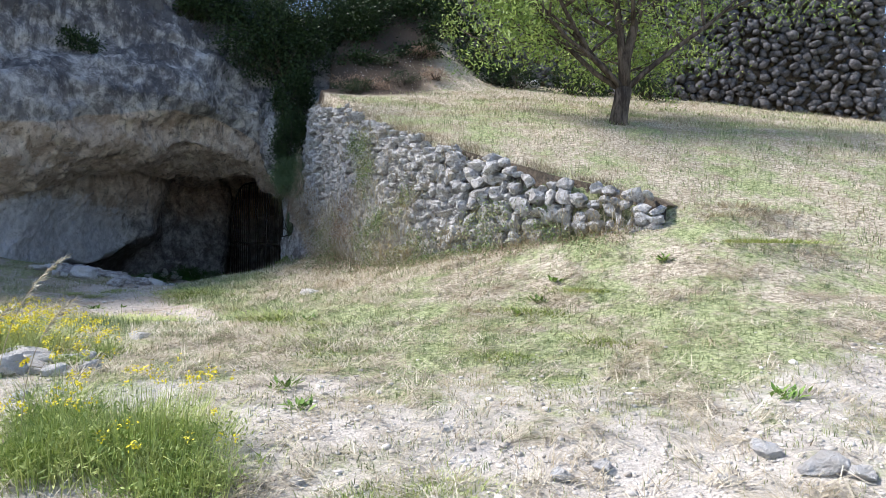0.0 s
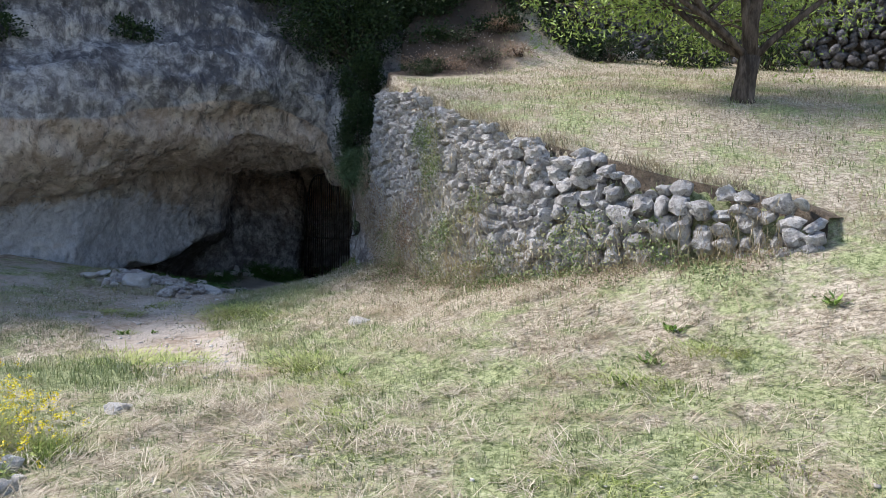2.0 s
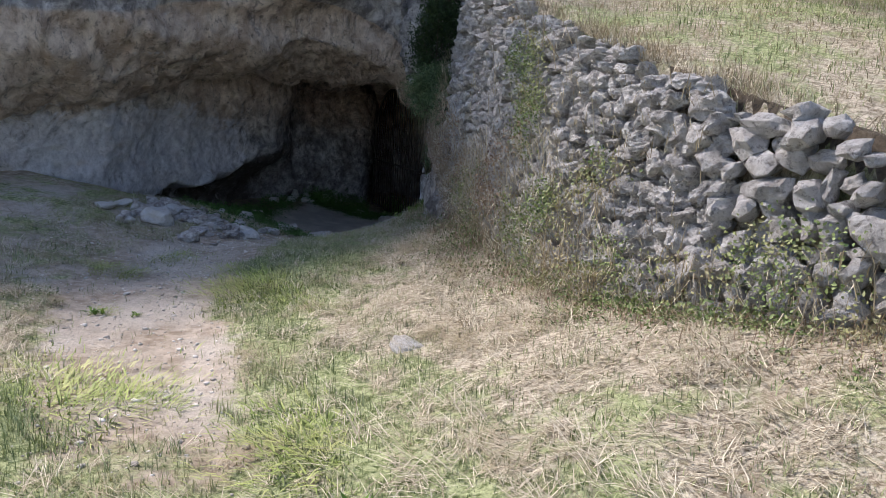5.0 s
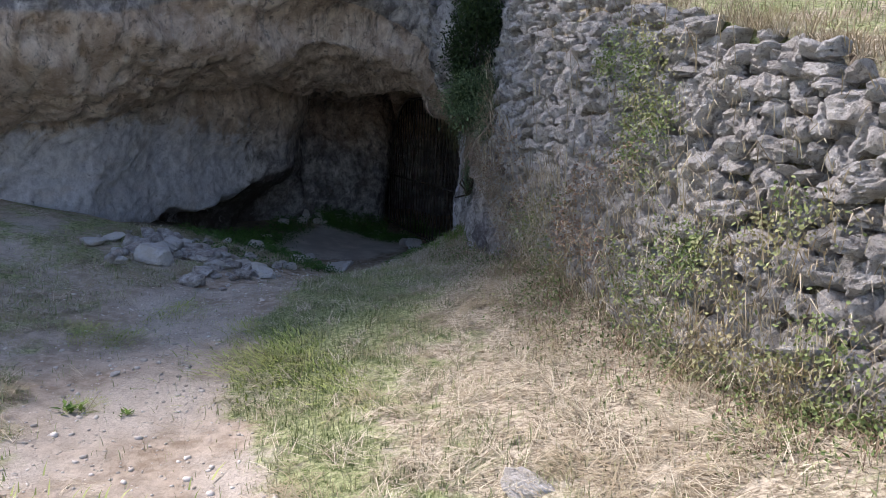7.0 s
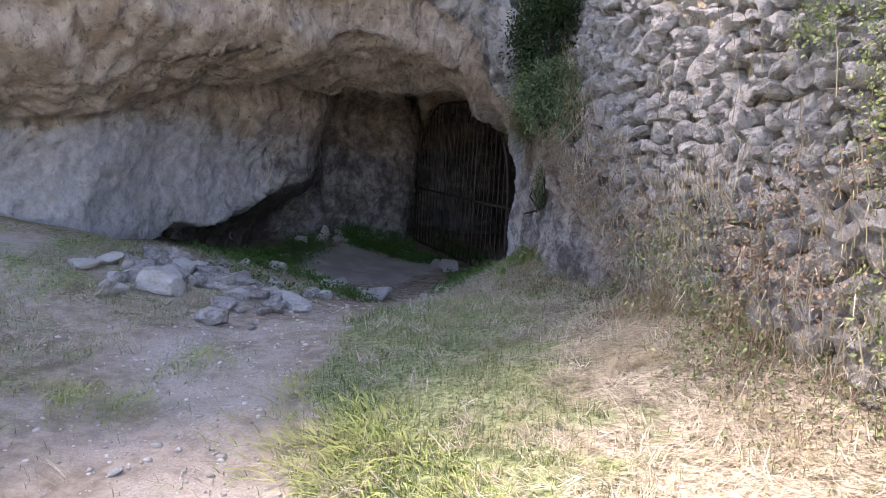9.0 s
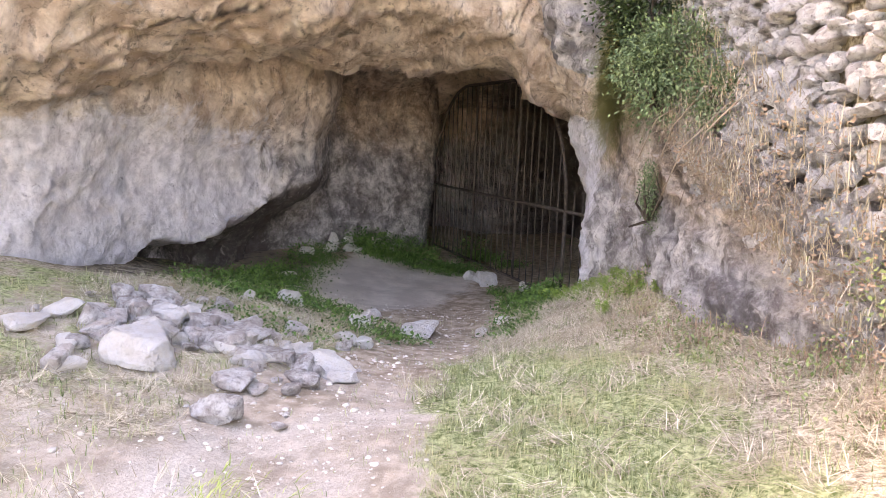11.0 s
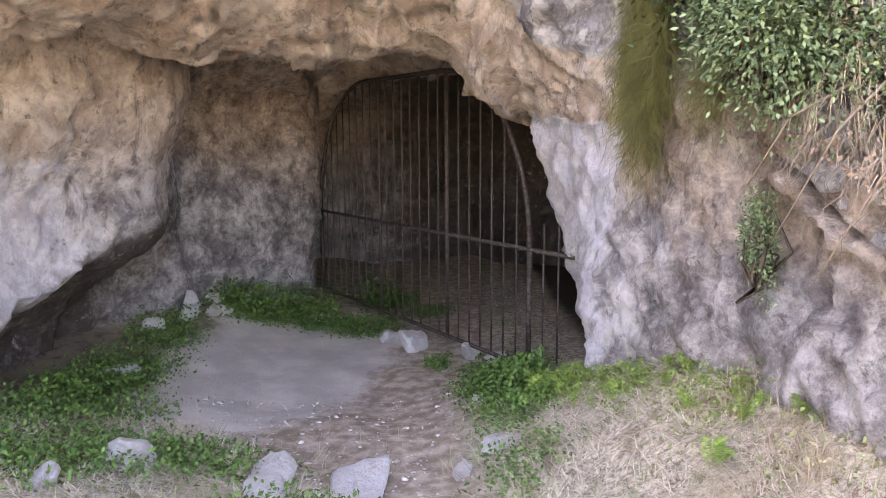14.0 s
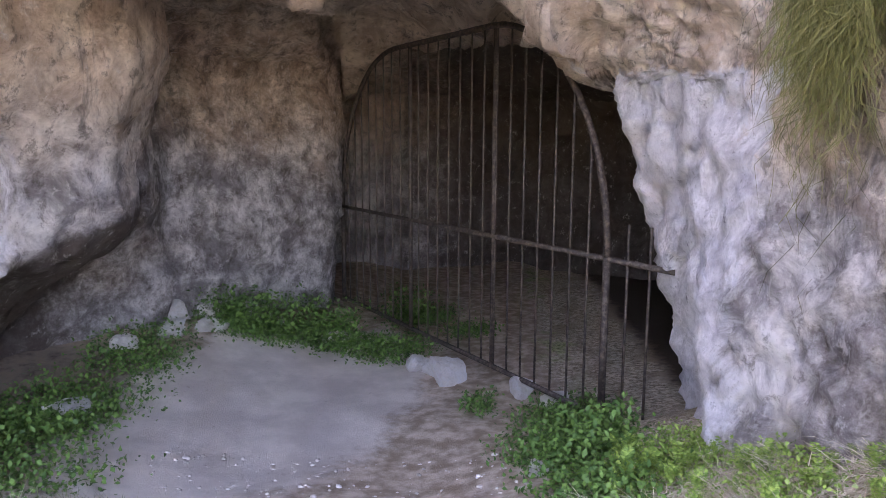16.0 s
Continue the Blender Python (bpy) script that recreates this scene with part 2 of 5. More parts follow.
def terrace(x, y):
    """The upper slope with the tree on it."""
    z = np.interp(y, (-6, 0, 3.6, 5.45, 6.5, 8.4, 10.5, 12.0, 15.0, 18.0, 24.0, 60.0), (-0.2, 0.25, 0.66, 1.12, 1.62, 2.5, 3.26, 3.66, 4.52, 5.5, 7.0, 9.5))
    z = z + 0.55 * np.clip(y - 15.2, 0, 9) * (1 - ease(x, -0.5, 1.5))
    return z - 0.035 * (x - 1.0) * ease(y, 6, 12) - 0.03 * np.clip(x - 5, 0, 20) + 0.05 * bumps(x, y, 2.5, 4)


def ground_height(x, y):
    x, y = np.asarray(x, float), np.asarray(y, float)
    fx, fz = np.interp(y, FOOT_Y, FOOT_X), np.interp(y, FOOT_Y, FOOT_Z)
    px, pz, pw = (np.interp(y, PATH_Y, t) for t in (PATH_X, PATH_Z, PATH_W))
    rx, rz = np.interp(y, ROCK_Y, ROCK_X), np.interp(y, ROCK_Y, ROCK_Z)
    right = np.clip((x - px - pw * 0.6) / np.maximum(fx - px - pw * 0.6, 0.3), 0, 1.05)
    left = np.clip((px - pw * 0.6 - x) / np.maximum(px - pw * 0.6 - rx, 0.3), 0, 1.2)
    low = pz + (fz - pz) * right ** 1.25 + (rz - pz) * left ** 0.9
    low = low + 0.035 * bumps(x, y, 1.1, 1) + 0.07 * bumps(x, y, 3.0, 2) * ease(np.abs(x - px), 0.5, 2.0)
    set_back = 0.42 * ease(y, 14.0, 14.8)
    up = ease(x, fx + 0.12 + set_back, fx + 0.45 + set_back)
    far = ease(y, 6.2, 7.2)
    up = up * far + ease(x, fx - 1.8, fx + 1.2) * (1 - far)
    return low * (1 - up) + terrace(x, y) * up


def part(name, bm, material, parent=None, label="", smooth=True):
    """Links a bmesh as one mesh object under a thing or a part."""
    me = bpy.data.meshes.new(name)
    bm.to_mesh(me)
    bm.free()
    return put(name, me, material, parent, label, smooth)


def put(name, me, material, parent=None, label="", smooth=True):
    if smooth:
        me.shade_smooth()
    if not me.materials:
        me.materials.append(material)
    ob = new(name, me)
    ob.parent = parent
    if label:
        ob["label"] = label
    return ob


def raw(name, verts, faces):
    me = bpy.data.meshes.new(name)
    me.from_pydata(verts, [], faces)
    return me


def grid_faces(nu, nv):
    i, j = np.meshgrid(np.arange(nu - 1), np.arange(nv - 1), indexing="ij")
    a = (i * nv + j).ravel()
    return np.stack([a, a + nv, a + nv + 1, a + 1], 1).tolist()


def attribute(me, name, values):
    me.attributes.new(name, "FLOAT", "POINT").data.foreach_set("value", np.asarray(values, np.float32))


# ---- ground ----
def spread(lo, hi, step, reach):
    mid = list(np.arange(lo, hi, step))
    out, d, a, b = [], step * 1.5, lo, hi
    before, after = [], []
    while d < reach:
        a, b = a - d, b + d
        before.append(a)
        after.append(b)
        d *= 1.5
    return np.array(before[::-1] + mid + [hi] + after)


def path_share(x, y):
    px, pw = np.interp(y, PATH_Y, PATH_X), np.interp(y, PATH_Y, PATH_W)
    return 1 - ease(np.abs(x - px + 0.16 * bumps(x, y, 1.6, 9) + 0.22 * bumps(x, y, 0.55, 10)), pw * 0.6, pw * 1.7)


def lush_and_shade(x, y):
    """The deep green grass beside the path. The left patch puts a cast shadow into its colour."""
    left = 1.2 * np.exp(-((x + 3.15) / 0.8) ** 2 - ((y - 6.55) / 0.75) ** 2)
    return np.clip(left + 0.35 * np.exp(-((x + 3.1) / 0.45) ** 2 - ((y - 9.6) / 1.0) ** 2), 0, 1)


def green_share(x, y):
    """Where the turf is green, against mown straw."""
    fx = np.interp(y, FOOT_Y, FOOT_X)
    px = np.interp(y, PATH_Y, PATH_X)
    g = 0.52 + 0.42 * bumps(x, y, 2.2, 12) + 0.3 * bumps(x, y, 0.7, 14)
    g = g + 0.35 * np.exp(-((x - px - 1.0) / 0.8) ** 2) * ease(y, 3, 6)
    g = g - 0.6 * np.exp(-((x - fx + 0.6) / 0.7) ** 2) * ease(y, 6, 8)
    g = g + 0.5 * np.exp(-((x - px - 1.3) / 0.9) ** 2) * ease(y, 9.5, 10.5) * (1 - ease(y, 12.3, 13.6)) - 0.3 * ease(y, 13, 14)
    g = g + 0.7 * lush_and_shade(x, y)
    g = g - 0.12 * ease(x, fx + 0.2, fx + 0.6) * ease(y, 6, 8)
    return np.clip(g, 0, 1)


def bare_share(x, y):
    """Bare soil and gravel: the path, the trodden front, the cave floor."""
    path = path_share(x, y) * (0.2 + 0.78 * ease(y, 5.9, 7.5))
    front = (1 - ease(y + 0.7 * bumps(x, y, 1.5, 21), 3.3, 4.9)) * ease(x, -4.5, -2.5) * (0.56 + 0.55 * bumps(x, y, 1.1, 22))
    left = 0.45 * ease(-x, 2.0, 3.0) * ease(y, 3.3, 4.2) * (1 - ease(y, 4.8, 5.6))
    px = np.interp(y, PATH_Y, PATH_X)
    worn = (0.52 + 0.35 * bumps(x, y, 1.2, 24)) * ease(px - x, -0.2, 0.5) * ease(y, 7.8, 9.0) * (1 - ease(y, 12.6, 13.4))
    cave = ease(y, 15.3, 16.3) * ease(-x, 3.6, 4.4)
    hill = 0.9 * ease(y, 14.6, 15.6) * ease(x, -3.5, -2.8) * (1 - ease(x, -0.6, 0.6))
    return np.clip(path + front + left + worn + cave + hill, 0, 1)


def build_ground():
    xs, ys = spread(-9.2, 7.0, 0.075, 260), spread(-1.0, 21.0, 0.075, 260)
    gx, gy = np.meshgrid(xs, ys, indexing="ij")
    gx, gy = gx.ravel(), gy.ravel()
    z = ground_height(gx, gy)
    near = (np.abs(gx) < 10) & (gy < 22) & (gy > -2)
    rng = np.random.RandomState(3)
    z = z + np.where(near, rng.normal(0, 0.002, z.shape), 0)
    me = raw("ground", np.stack([gx, gy, z], 1).tolist(), grid_faces(len(xs), len(ys)))
    attribute(me, "dirt", bare_share(gx, gy))
    attribute(me, "gravel", np.clip(0.35 + 0.5 * (1 - ease(gy, 3, 6)) + 0.2 * ease(gy, 6, 8), 0, 1) * (1 - ease(gy, 12, 14) * 0.8))
    attribute(me, "green", green_share(gx, gy))
    # shade painted on the slope above the wall; second term darkens the hollow's left foot
    attribute(me, "ground_shade", ease(gy, 12.9, 14.4) * ease(gx, -3.4, -2.8) * (1 - ease(gx - 0.12 * (gy - 14), -1.3, 0.3)) + 0.6 * ease(-gx, 6.7, 7.3) * ease(gy, 13.2, 14.2) * (1 - ease(gy, 17.5, 18.2)))
    slab = 1 - ease(np.hypot((gx + 6.2 - 0.16 * (gy - 17)) / 1.12, (gy - 17.4) / 2.1), 0.6, 1.3)
    attribute(me, "slab", slab)
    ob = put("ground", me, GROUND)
    return tagged(ob, "sloping ground of mown grass, straw and pale dirt path", "ground", kind="structure")


build_ground()

# ---- cliff with its hollow and cave ----
# foot of the rock (x, y), brow above it (x, y), height of the hollow's roof at the back and at the brow, height of the top
RIM = (
    (-17.0, 5.0, -16.0, 5.0, 2.0, 2.3, 9.5), (-11.4, 10.3, -10.6, 10.1, 2.0, 2.3, 10.8), (-9.3, 12.0, -8.5, 11.6, 2.05, 2.4, 10.8),
    (-8.45, 13.5, -7.5, 12.7, 2.2, 2.6, 10.7), (-8.15, 14.9, -6.8, 13.7, 2.5, 2.9, 10.6), (-7.6, 16.05, -6.2, 14.3, 2.65, 3.15, 10.5),
    (-7.25, 16.95, -5.8, 14.7, 2.72, 3.28, 10.2), (-7.55, 18.55, -5.5, 15.0, 2.75, 3.3, 9.6), (-6.2, 19.9, -5.2, 15.3, 2.7, 3.35, 8.7),
    (-6.7, 22.5, -5.0, 15.6, 2.7, 3.35, 8.3), (-4.2, 23.6, -4.75, 15.9, 2.75, 3.3, 7.5), (-2.3, 22.0, -4.5, 16.1, 2.75, 3.2, 7.2),
    (-2.5, 19.2, -4.25, 16.25, 2.7, 3.05, 6.8), (-3.3, 17.5, -4.05, 16.3, 2.55, 2.85, 6.4), (-3.74, 16.8, -3.85, 16.15, 2.4, 2.7, 5.8),
    (-3.62, 16.0, -3.65, 15.8, 2.3, 2.6, 4.4), (-3.33, 15.2, -3.4, 15.2, 2.3, 2.6, 3.1), (-3.06, 14.3, -3.12, 14.5, 2.2, 2.4, 2.7),
    (-2.92, 13.7, -2.92, 13.9, 1.8, 2.0, 2.35), (-2.68, 13.1, -2.66, 13.2, 1.6, 1.8, 2.1), (-2.32, 12.5, -2.25, 12.5, 1.3, 1.5, 1.75), (-1.6, 12.0, -1.55, 12.1, 1.1, 1.3, 1.5))


def build_cliff():
    rim = np.array(RIM)
    low, high = rim[:, :2], rim[:, 2:4]
    # even steps along the mean of both curves
    mean = low * 0.6 + high * 0.4
    s = np.concatenate([[0], np.cumsum(np.hypot(*np.diff(mean, axis=0).T))])
    nu = 760
    dense = np.linspace(0, s[-1], 4000)
    share = np.cumsum(np.where((dense > s[2]) & (dense < s[20]), 1.0, 0.3) * np.where((dense > s[9]) & (dense < s[12]), 0.4, 1.0))
    su = np.interp(np.linspace(share[0], share[-1], nu), share, dense)

    def along(col):
        v = np.interp(su, s, col)
        k = np.ones(9) / 9
        return np.convolve(np.pad(v, 4, mode="edge"), k, "valid")

    lx, ly, hx, hy, zc, zl, zt = (along(rim[:, i]) for i in range(7))
    ox, oy = np.gradient(hy), -np.gradient(hx)
    n = np.hypot(ox, oy) + 1e-9
    ox, oy = ox / n, oy / n
    k = np.ones(61) / 61
    ox, oy = (np.convolve(np.pad(o, 30, mode="edge"), k, "valid") for o in (ox, oy))
    bx, by = np.gradient(ly), -np.gradient(lx)
    n = np.hypot(bx, by) + 1e-9
    bx, by = bx / n, by / n
    hollow_u = ease(su, s[2], s[3]) * (1 - ease(su, s[6] + 0.3, s[7] - 0.1))
    jamb_u = ease(su, s[12], s[13]) * (1 - ease(su, s[15] - 0.3, s[15] + 0.5))
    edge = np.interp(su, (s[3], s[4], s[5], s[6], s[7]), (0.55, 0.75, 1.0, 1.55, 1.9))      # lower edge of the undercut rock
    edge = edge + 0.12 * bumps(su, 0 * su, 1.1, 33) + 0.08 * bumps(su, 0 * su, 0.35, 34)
    wide = 0.9 * ease(su, s[5] - 0.2, s[6])
    rows = []
    for w in np.linspace(0, 1, 70):                     # the upright back
        z = -0.4 + (zc + 0.4) * w
        under = -1.0 * hollow_u * (1 - ease(z, edge - 0.14 - wide, edge + 0.02)) * ease(su, s[3] + 0.5, s[5]) + 0.12 * np.sin(np.pi * w) * (1 - jamb_u)
        under = under + 0.45 * hollow_u * float(ease(w, 0.5, 1.0)) ** 2
        lean = jamb_u * np.clip(0.50 - 0.22 * z, -0.45, 0.5)
        rows.append(np.stack([lx + bx * under + lean, ly + by * under, z], 1))
    tx, ty = lx + bx * 0.45 * hollow_u, ly + by * 0.45 * hollow_u
    base_lean = jamb_u * np.clip(0.50 - 0.22 * zc, -0.45, 0.5)
    knots = [s[k] for k in range(3, 15)]
    lip_at = np.interp(su, knots, (0.26, 0.20, 0.16, 0.16, 0.46, 0.56, 0.72, 0.78, 0.78, 0.74, 0.55, 0.5))
    lip_z = np.interp(su, knots, (2.45, 2.70, 2.88, 2.94, 2.93, 2.90, 2.87, 2.80, 2.72, 2.56, 2.42, 2.3))
    lip_on = ease(su, s[3] + 0.4, s[5]) * (1 - ease(su, s[13], s[14]))
    for w in np.linspace(0, 1, 72)[1:]:                 # the roof of the hollow, which hangs down in a lip
        f = w ** 0.9
        plain = zc + (zl - zc) * (0.35 * w + 0.65 * w * w) + 0.08 * np.sin(np.pi * w) * ease(np.hypot(hx - lx, hy - ly), 1.0, 3.0)
        behind = zc + (lip_z + 0.42 - zc) * np.clip(f / np.maximum(lip_at - 0.08, 0.05), 0, 1)
        behind = behind + (lip_z - behind) * ease(f, lip_at - 0.07, lip_at)
        ahead = lip_z + (zl - lip_z) * np.clip((f - lip_at) / (1 - lip_at), 0, 1) ** 1.2
        z = plain * (1 - lip_on) + np.where(f < lip_at, behind, ahead) * lip_on
        rows.append(np.stack([tx + (hx - tx) * f + base_lean * (1 - f), ty + (hy - ty) * f, z], 1))
    for w in np.linspace(0, 1, 90)[1:]:                 # the face above the brow
        z = zl + (zt - zl) * w
        out = 0.45 * np.sin(np.pi * np.clip((z - zl) / 2.2, 0, 1)) - 0.22 * np.clip(z - zl - 1.2, 0, 9)
        out = out * ease(zt, 3.2, 4.6)
        rows.append(np.stack([hx + ox * out, hy + oy * out, z], 1))
    top = rows[-1]
    for d, rise in ((0.25, 0.05), (0.6, 0.2), (1.5, 0.5), (4, 1.2), (10, 2.2), (30, 4.0)):
        keep = ease(zt, 3.2, 4.6)
        d = d * keep + min(d, 0.9) * (1 - keep)
        rows.append(top + np.stack([-ox * d, -oy * d, rise * keep], 1))
    p = np.stack(rows, 1)                                # nu, nv, 3
    nv = p.shape[1]
    du, dv = np.gradient(p, axis=0), np.gradient(p, axis=1)
    nrm = np.cross(du, dv)
    nrm /= np.linalg.norm(nrm, axis=2, keepdims=True) + 1e-9
    flat = p.reshape(-1, 3)
    row = np.tile(np.arange(nv), nu)
    uu = np.repeat(su, nv)
    # smooth on the limewashed back of the hollow, broken and ledged above it, crusted beside the cave
    calm = ease(uu, s[2], s[3]) * (1 - ease(uu, s[8], s[9])) * (1 - ease(row, 66, 92))
    crusty = ease(uu, s[12], s[13])
    amount = np.empty(len(flat))
    for i, v in enumerate(flat):
        q = Vector(v)
        soft = noise.fractal(q * 0.5, 1.0, 2.0, 2)
        far, at = noise.voronoi(Vector((v[0], v[1], v[2] * 1.5)) * 0.8 + Vector((3.1, 0.7, 0.2)))
        tilt = Vector(noise.cell_vector(at[0] * 7.0)) - Vector((0.5, 0.5, 0.5))
        block = tilt.dot(Vector((v[0], v[1], v[2] * 1.5)) * 0.8 + Vector((3.1, 0.7, 0.2)) - at[0]) * 0.8 + tilt.x * 0.25
        block *= min(1.0, (far[1] - far[0]) * 5)
        bed = noise.noise(Vector((v[0] * 0.5, v[1] * 0.5, v[2] * 3.2 + 0.6 * soft)))
        ledge = (abs(bed) ** 0.6 if bed > 0 else -abs(bed) ** 0.6) * 0.07
        far, at = noise.voronoi(q * 3.4)
        chip = (Vector(noise.cell_vector(at[0] * 9.0)) - Vector((0.5, 0.5, 0.5))).dot(q * 3.4 - at[0]) * 0.11
        grain = noise.fractal(q * 5.5, 0.7, 2.0, 5)
        pits = max(0.0, noise.noise(q * 7.0) - 0.15) * -0.16
        full = soft * 0.40 + block * 0.42 + ledge + chip + grain * 0.05
        plain = soft * 0.16 + noise.noise(q * 1.6) * 0.08 + chip * 0.6 + grain * 0.035
        crust = soft * 0.10 + noise.noise(q * 2.1) * 0.04 + chip * 0.5 + grain * 0.055 + pits * 0.6
        a = full + (plain - full) * calm[i]
        amount[i] = a + (crust - a) * crusty[i]
    flat = flat + nrm.reshape(-1, 3) * amount[:, None]
    me = raw("cliff", flat.tolist(), grid_faces(nu, nv))
    z = flat[:, 2]
    back = (row < 70).astype(float)
    roof = ((row >= 70) & (row < 141)).astype(float)
    hollow = ease(uu, s[2] - 1, s[3]) * (1 - ease(uu, s[6] + 0.1, s[6] + 0.8))
    attribute(me, "weather", np.clip(0.46 * ease(z, 3.0, 4.4) + 0.25 * ease(z, 4.5, 6.5), 0, 1) * (1 - 0.6 * ease(uu, s[14], s[15])))
    attribute(me, "warm", np.clip(0.22 + (0.45 * ease(row, 50, 75) + 0.55 * ease((np.clip((row - 69) / 71, 0, 1)) ** 0.9, np.repeat(lip_at, nv) - 0.08, np.repeat(lip_at, nv))) * (row < 150) - 0.35 * ease(z, 3.6, 5.0) + 0.12 * ease(uu, s[15] + 0.3, s[16] + 0.3) + 0.45 * ease(z, 1.5, 2.2) * (row < 110) * ease(uu, s[4], s[5]), 0, 1))
    attribute(me, "lime", np.clip(hollow * (1 - ease(z, 1.7, 2.6)) * (row < 90) * (1.0 - 0.85 * ease(uu, s[5] - 0.4, s[6])) + 0.55 * back * np.exp(-((uu - s[8] + 0.5) / 0.5) ** 2 - ((z - 1.0) / 0.6) ** 2) + (1 - ease(row, 60, 100)) * ease(uu, s[12], s[13]) * (1 - ease(uu, s[15] + 0.2, s[15] + 0.8)) * 1.0, 0, 1))
    # undercut, cave and recess coloured dark as shade; heights and bank as stain
    attribute(me, "grime_and_shade", np.clip(0.75 * hollow * back * (1 - ease(z, np.repeat(edge, nv) - 0.2, np.repeat(edge, nv) + 0.05)) + (0.3 + 0.7 * ease(uu, s[9], s[10])) * ease(uu, s[8], s[8] + 0.8) * (1 - ease(uu, s[12], s[13])) * (row < 95) + 0.3 * ease(z, 4.5, 6.0) + 0.5 * ease(uu, s[15] + 0.4, s[15] + 1.0) + 0.52 * (row < 95) * ease(uu, s[6] - 0.5, s[6] + 0.7) * (1 - ease(uu, s[8], s[9])), 0, 1))
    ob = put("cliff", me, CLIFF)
    return tagged(ob, "weathered limestone cliff overhanging a hollow and a dark cave", "cliff", kind="structure")


build_cliff()

# ---- cave gate ----
GATE_AT, GATE_WAY, GATE_LONG = Vector((-3.80, 16.93, 0.0)), Vector((-0.56, 0.83, 0.0)).normalized(), 4.2


def rod(bm, pts, r, sides=6):
    pts = [Vector(q) for q in pts]
    rings = []
    for i, q in enumerate(pts):
        d = (pts[min(i + 1, len(pts) - 1)] - pts[max(i - 1, 0)]).normalized()
        side = d.cross(Vector((0.3, 0.2, 1)) if abs(d.z) < 0.9 else Vector((1, 0, 0))).normalized()
        up = side.cross(d)
        rr = r[i] if isinstance(r, (list, tuple)) else r
        rings.append([bm.verts.new(q + (side * math.cos(a) + up * math.sin(a)) * rr) for a in [6.2832 * k / sides for k in range(sides)]])
    for a, b in zip(rings, rings[1:]):
        for k in range(sides):
            bm.faces.new((a[k], a[(k + 1) % sides], b[(k + 1) % sides], b[k]))
    bm.faces.new(rings[0][::-1])
    bm.faces.new(rings[-1])
    return bm


def rod_part(name, pts, r, parent, label="", sides=6, material=None):
    return part(name, rod(bmesh.new(), pts, r, sides), material or IRON, parent, label)


def gate_top(s):
    """Height of the gate's arched outline, s metres from its near post."""
    d = min(s, GATE_LONG - s)
    return 1.25 + 1.62 * math.sqrt(max(0.0, 1 - (1 - min(d / 1.3, 1)) ** 2))


def build_gate():
    gate = tagged(new("cave_gate"), "rusty iron barred gate with arched top closing the cave", "gate")
    at = lambda s, z: GATE_AT + GATE_WAY * s + Vector((0, 0, z))
    arch = [at(GATE_LONG * (0.5 - 0.5 * math.cos(math.pi * i / 40)), gate_top(GATE_LONG * (0.5 - 0.5 * math.cos(math.pi * i / 40)))) for i in range(41)]
    rod_part("arch_rail", arch, 0.024, gate)
    rod_part("post", [at(0, 0.1), at(0, 1.27)], 0.026, gate)
    rod_part("post", [at(GATE_LONG, 0.1), at(GATE_LONG, 1.27)], 0.026, gate)
    rod_part("middle_rail", [at(-0.55, 1.26), at(GATE_LONG, 1.26)], 0.02, gate)
    rod_part("bottom_rail", [at(-0.3, 0.2), at(GATE_LONG, 0.2)], 0.022, gate)
    s = 0.175
    while s < GATE_LONG - 0.1:
        rod_part("bar", [at(s, 0.2), at(s, gate_top(s))], 0.009, gate)
        s += 0.175
    for s in (-0.18, -0.36):
        rod_part("bar", [at(s, 0.25), at(s, 1.5)], 0.009, gate)
    for s in (1.25, 2.6):
        rod_part("stile", [at(s, 0.2), at(s, gate_top(s))], 0.02, gate)
    return gate


build_gate()


# ---- drystone wall ----
def stone_mesh(name, rng, rough=0.06, sub=2, material=None, planes=9):
    """A broken stone: a ball cut by random planes, edges a little worn."""
    bm = bmesh.new()
    bmesh.ops.create_icosphere(bm, subdivisions=sub, radius=0.5)
    off = Vector(rng.uniform(-50, 50, 3))
    cuts = []
    for axis in ((1, 0, 0), (-1, 0, 0), (0, 1, 0), (0, -1, 0), (0, 0, 1), (0, 0, -1)):
        cuts.append(((Vector(axis) + Vector(rng.normal(0, 0.28, 3))).normalized(), rng.uniform(0.34, 0.46)))
    for _ in range(planes - 6):
        cuts.append((Vector(rng.normal(0, 1, 3)).normalized(), rng.uniform(0.27, 0.45)))
    for v in bm.verts:
        q = v.co.normalized()
        r = 0.62
        for n, d in cuts:
            f = q.dot(n)
            if f > 0.05:
                r = min(r, d / f)
        v.co = q * (r + noise.noise(q * 2.2 + off) * rough + noise.fractal(q * 4.5 + off, 0.7, 2.0, 3) * rough * 0.55)
    me = bpy.data.meshes.new(name)
    bm.to_mesh(me)
    bm.free()
    if material:
        me.materials.append(material)
    return me


def wall_line():
    """Points along the wall's foot with its own length."""
    ys = np.concatenate([np.linspace(6.75, 7.4, 30), np.linspace(7.42, 15.3, 160)])
    xs = np.where(ys < 13.5, np.interp(ys, FOOT_Y, FOOT_X), np.interp(ys, (13.5, 14.0, 14.6, 15.3), (-2.70, -2.83, -2.92, -3.02)))
    k = np.ones(9) / 9
    xs = np.convolve(np.pad(xs, 4, mode="edge"), k, "valid")
    s = np.concatenate([[0], np.cumsum(np.hypot(np.diff(xs), np.diff(ys)))])
    return xs, ys, s


WX, WY, WS = wall_line()


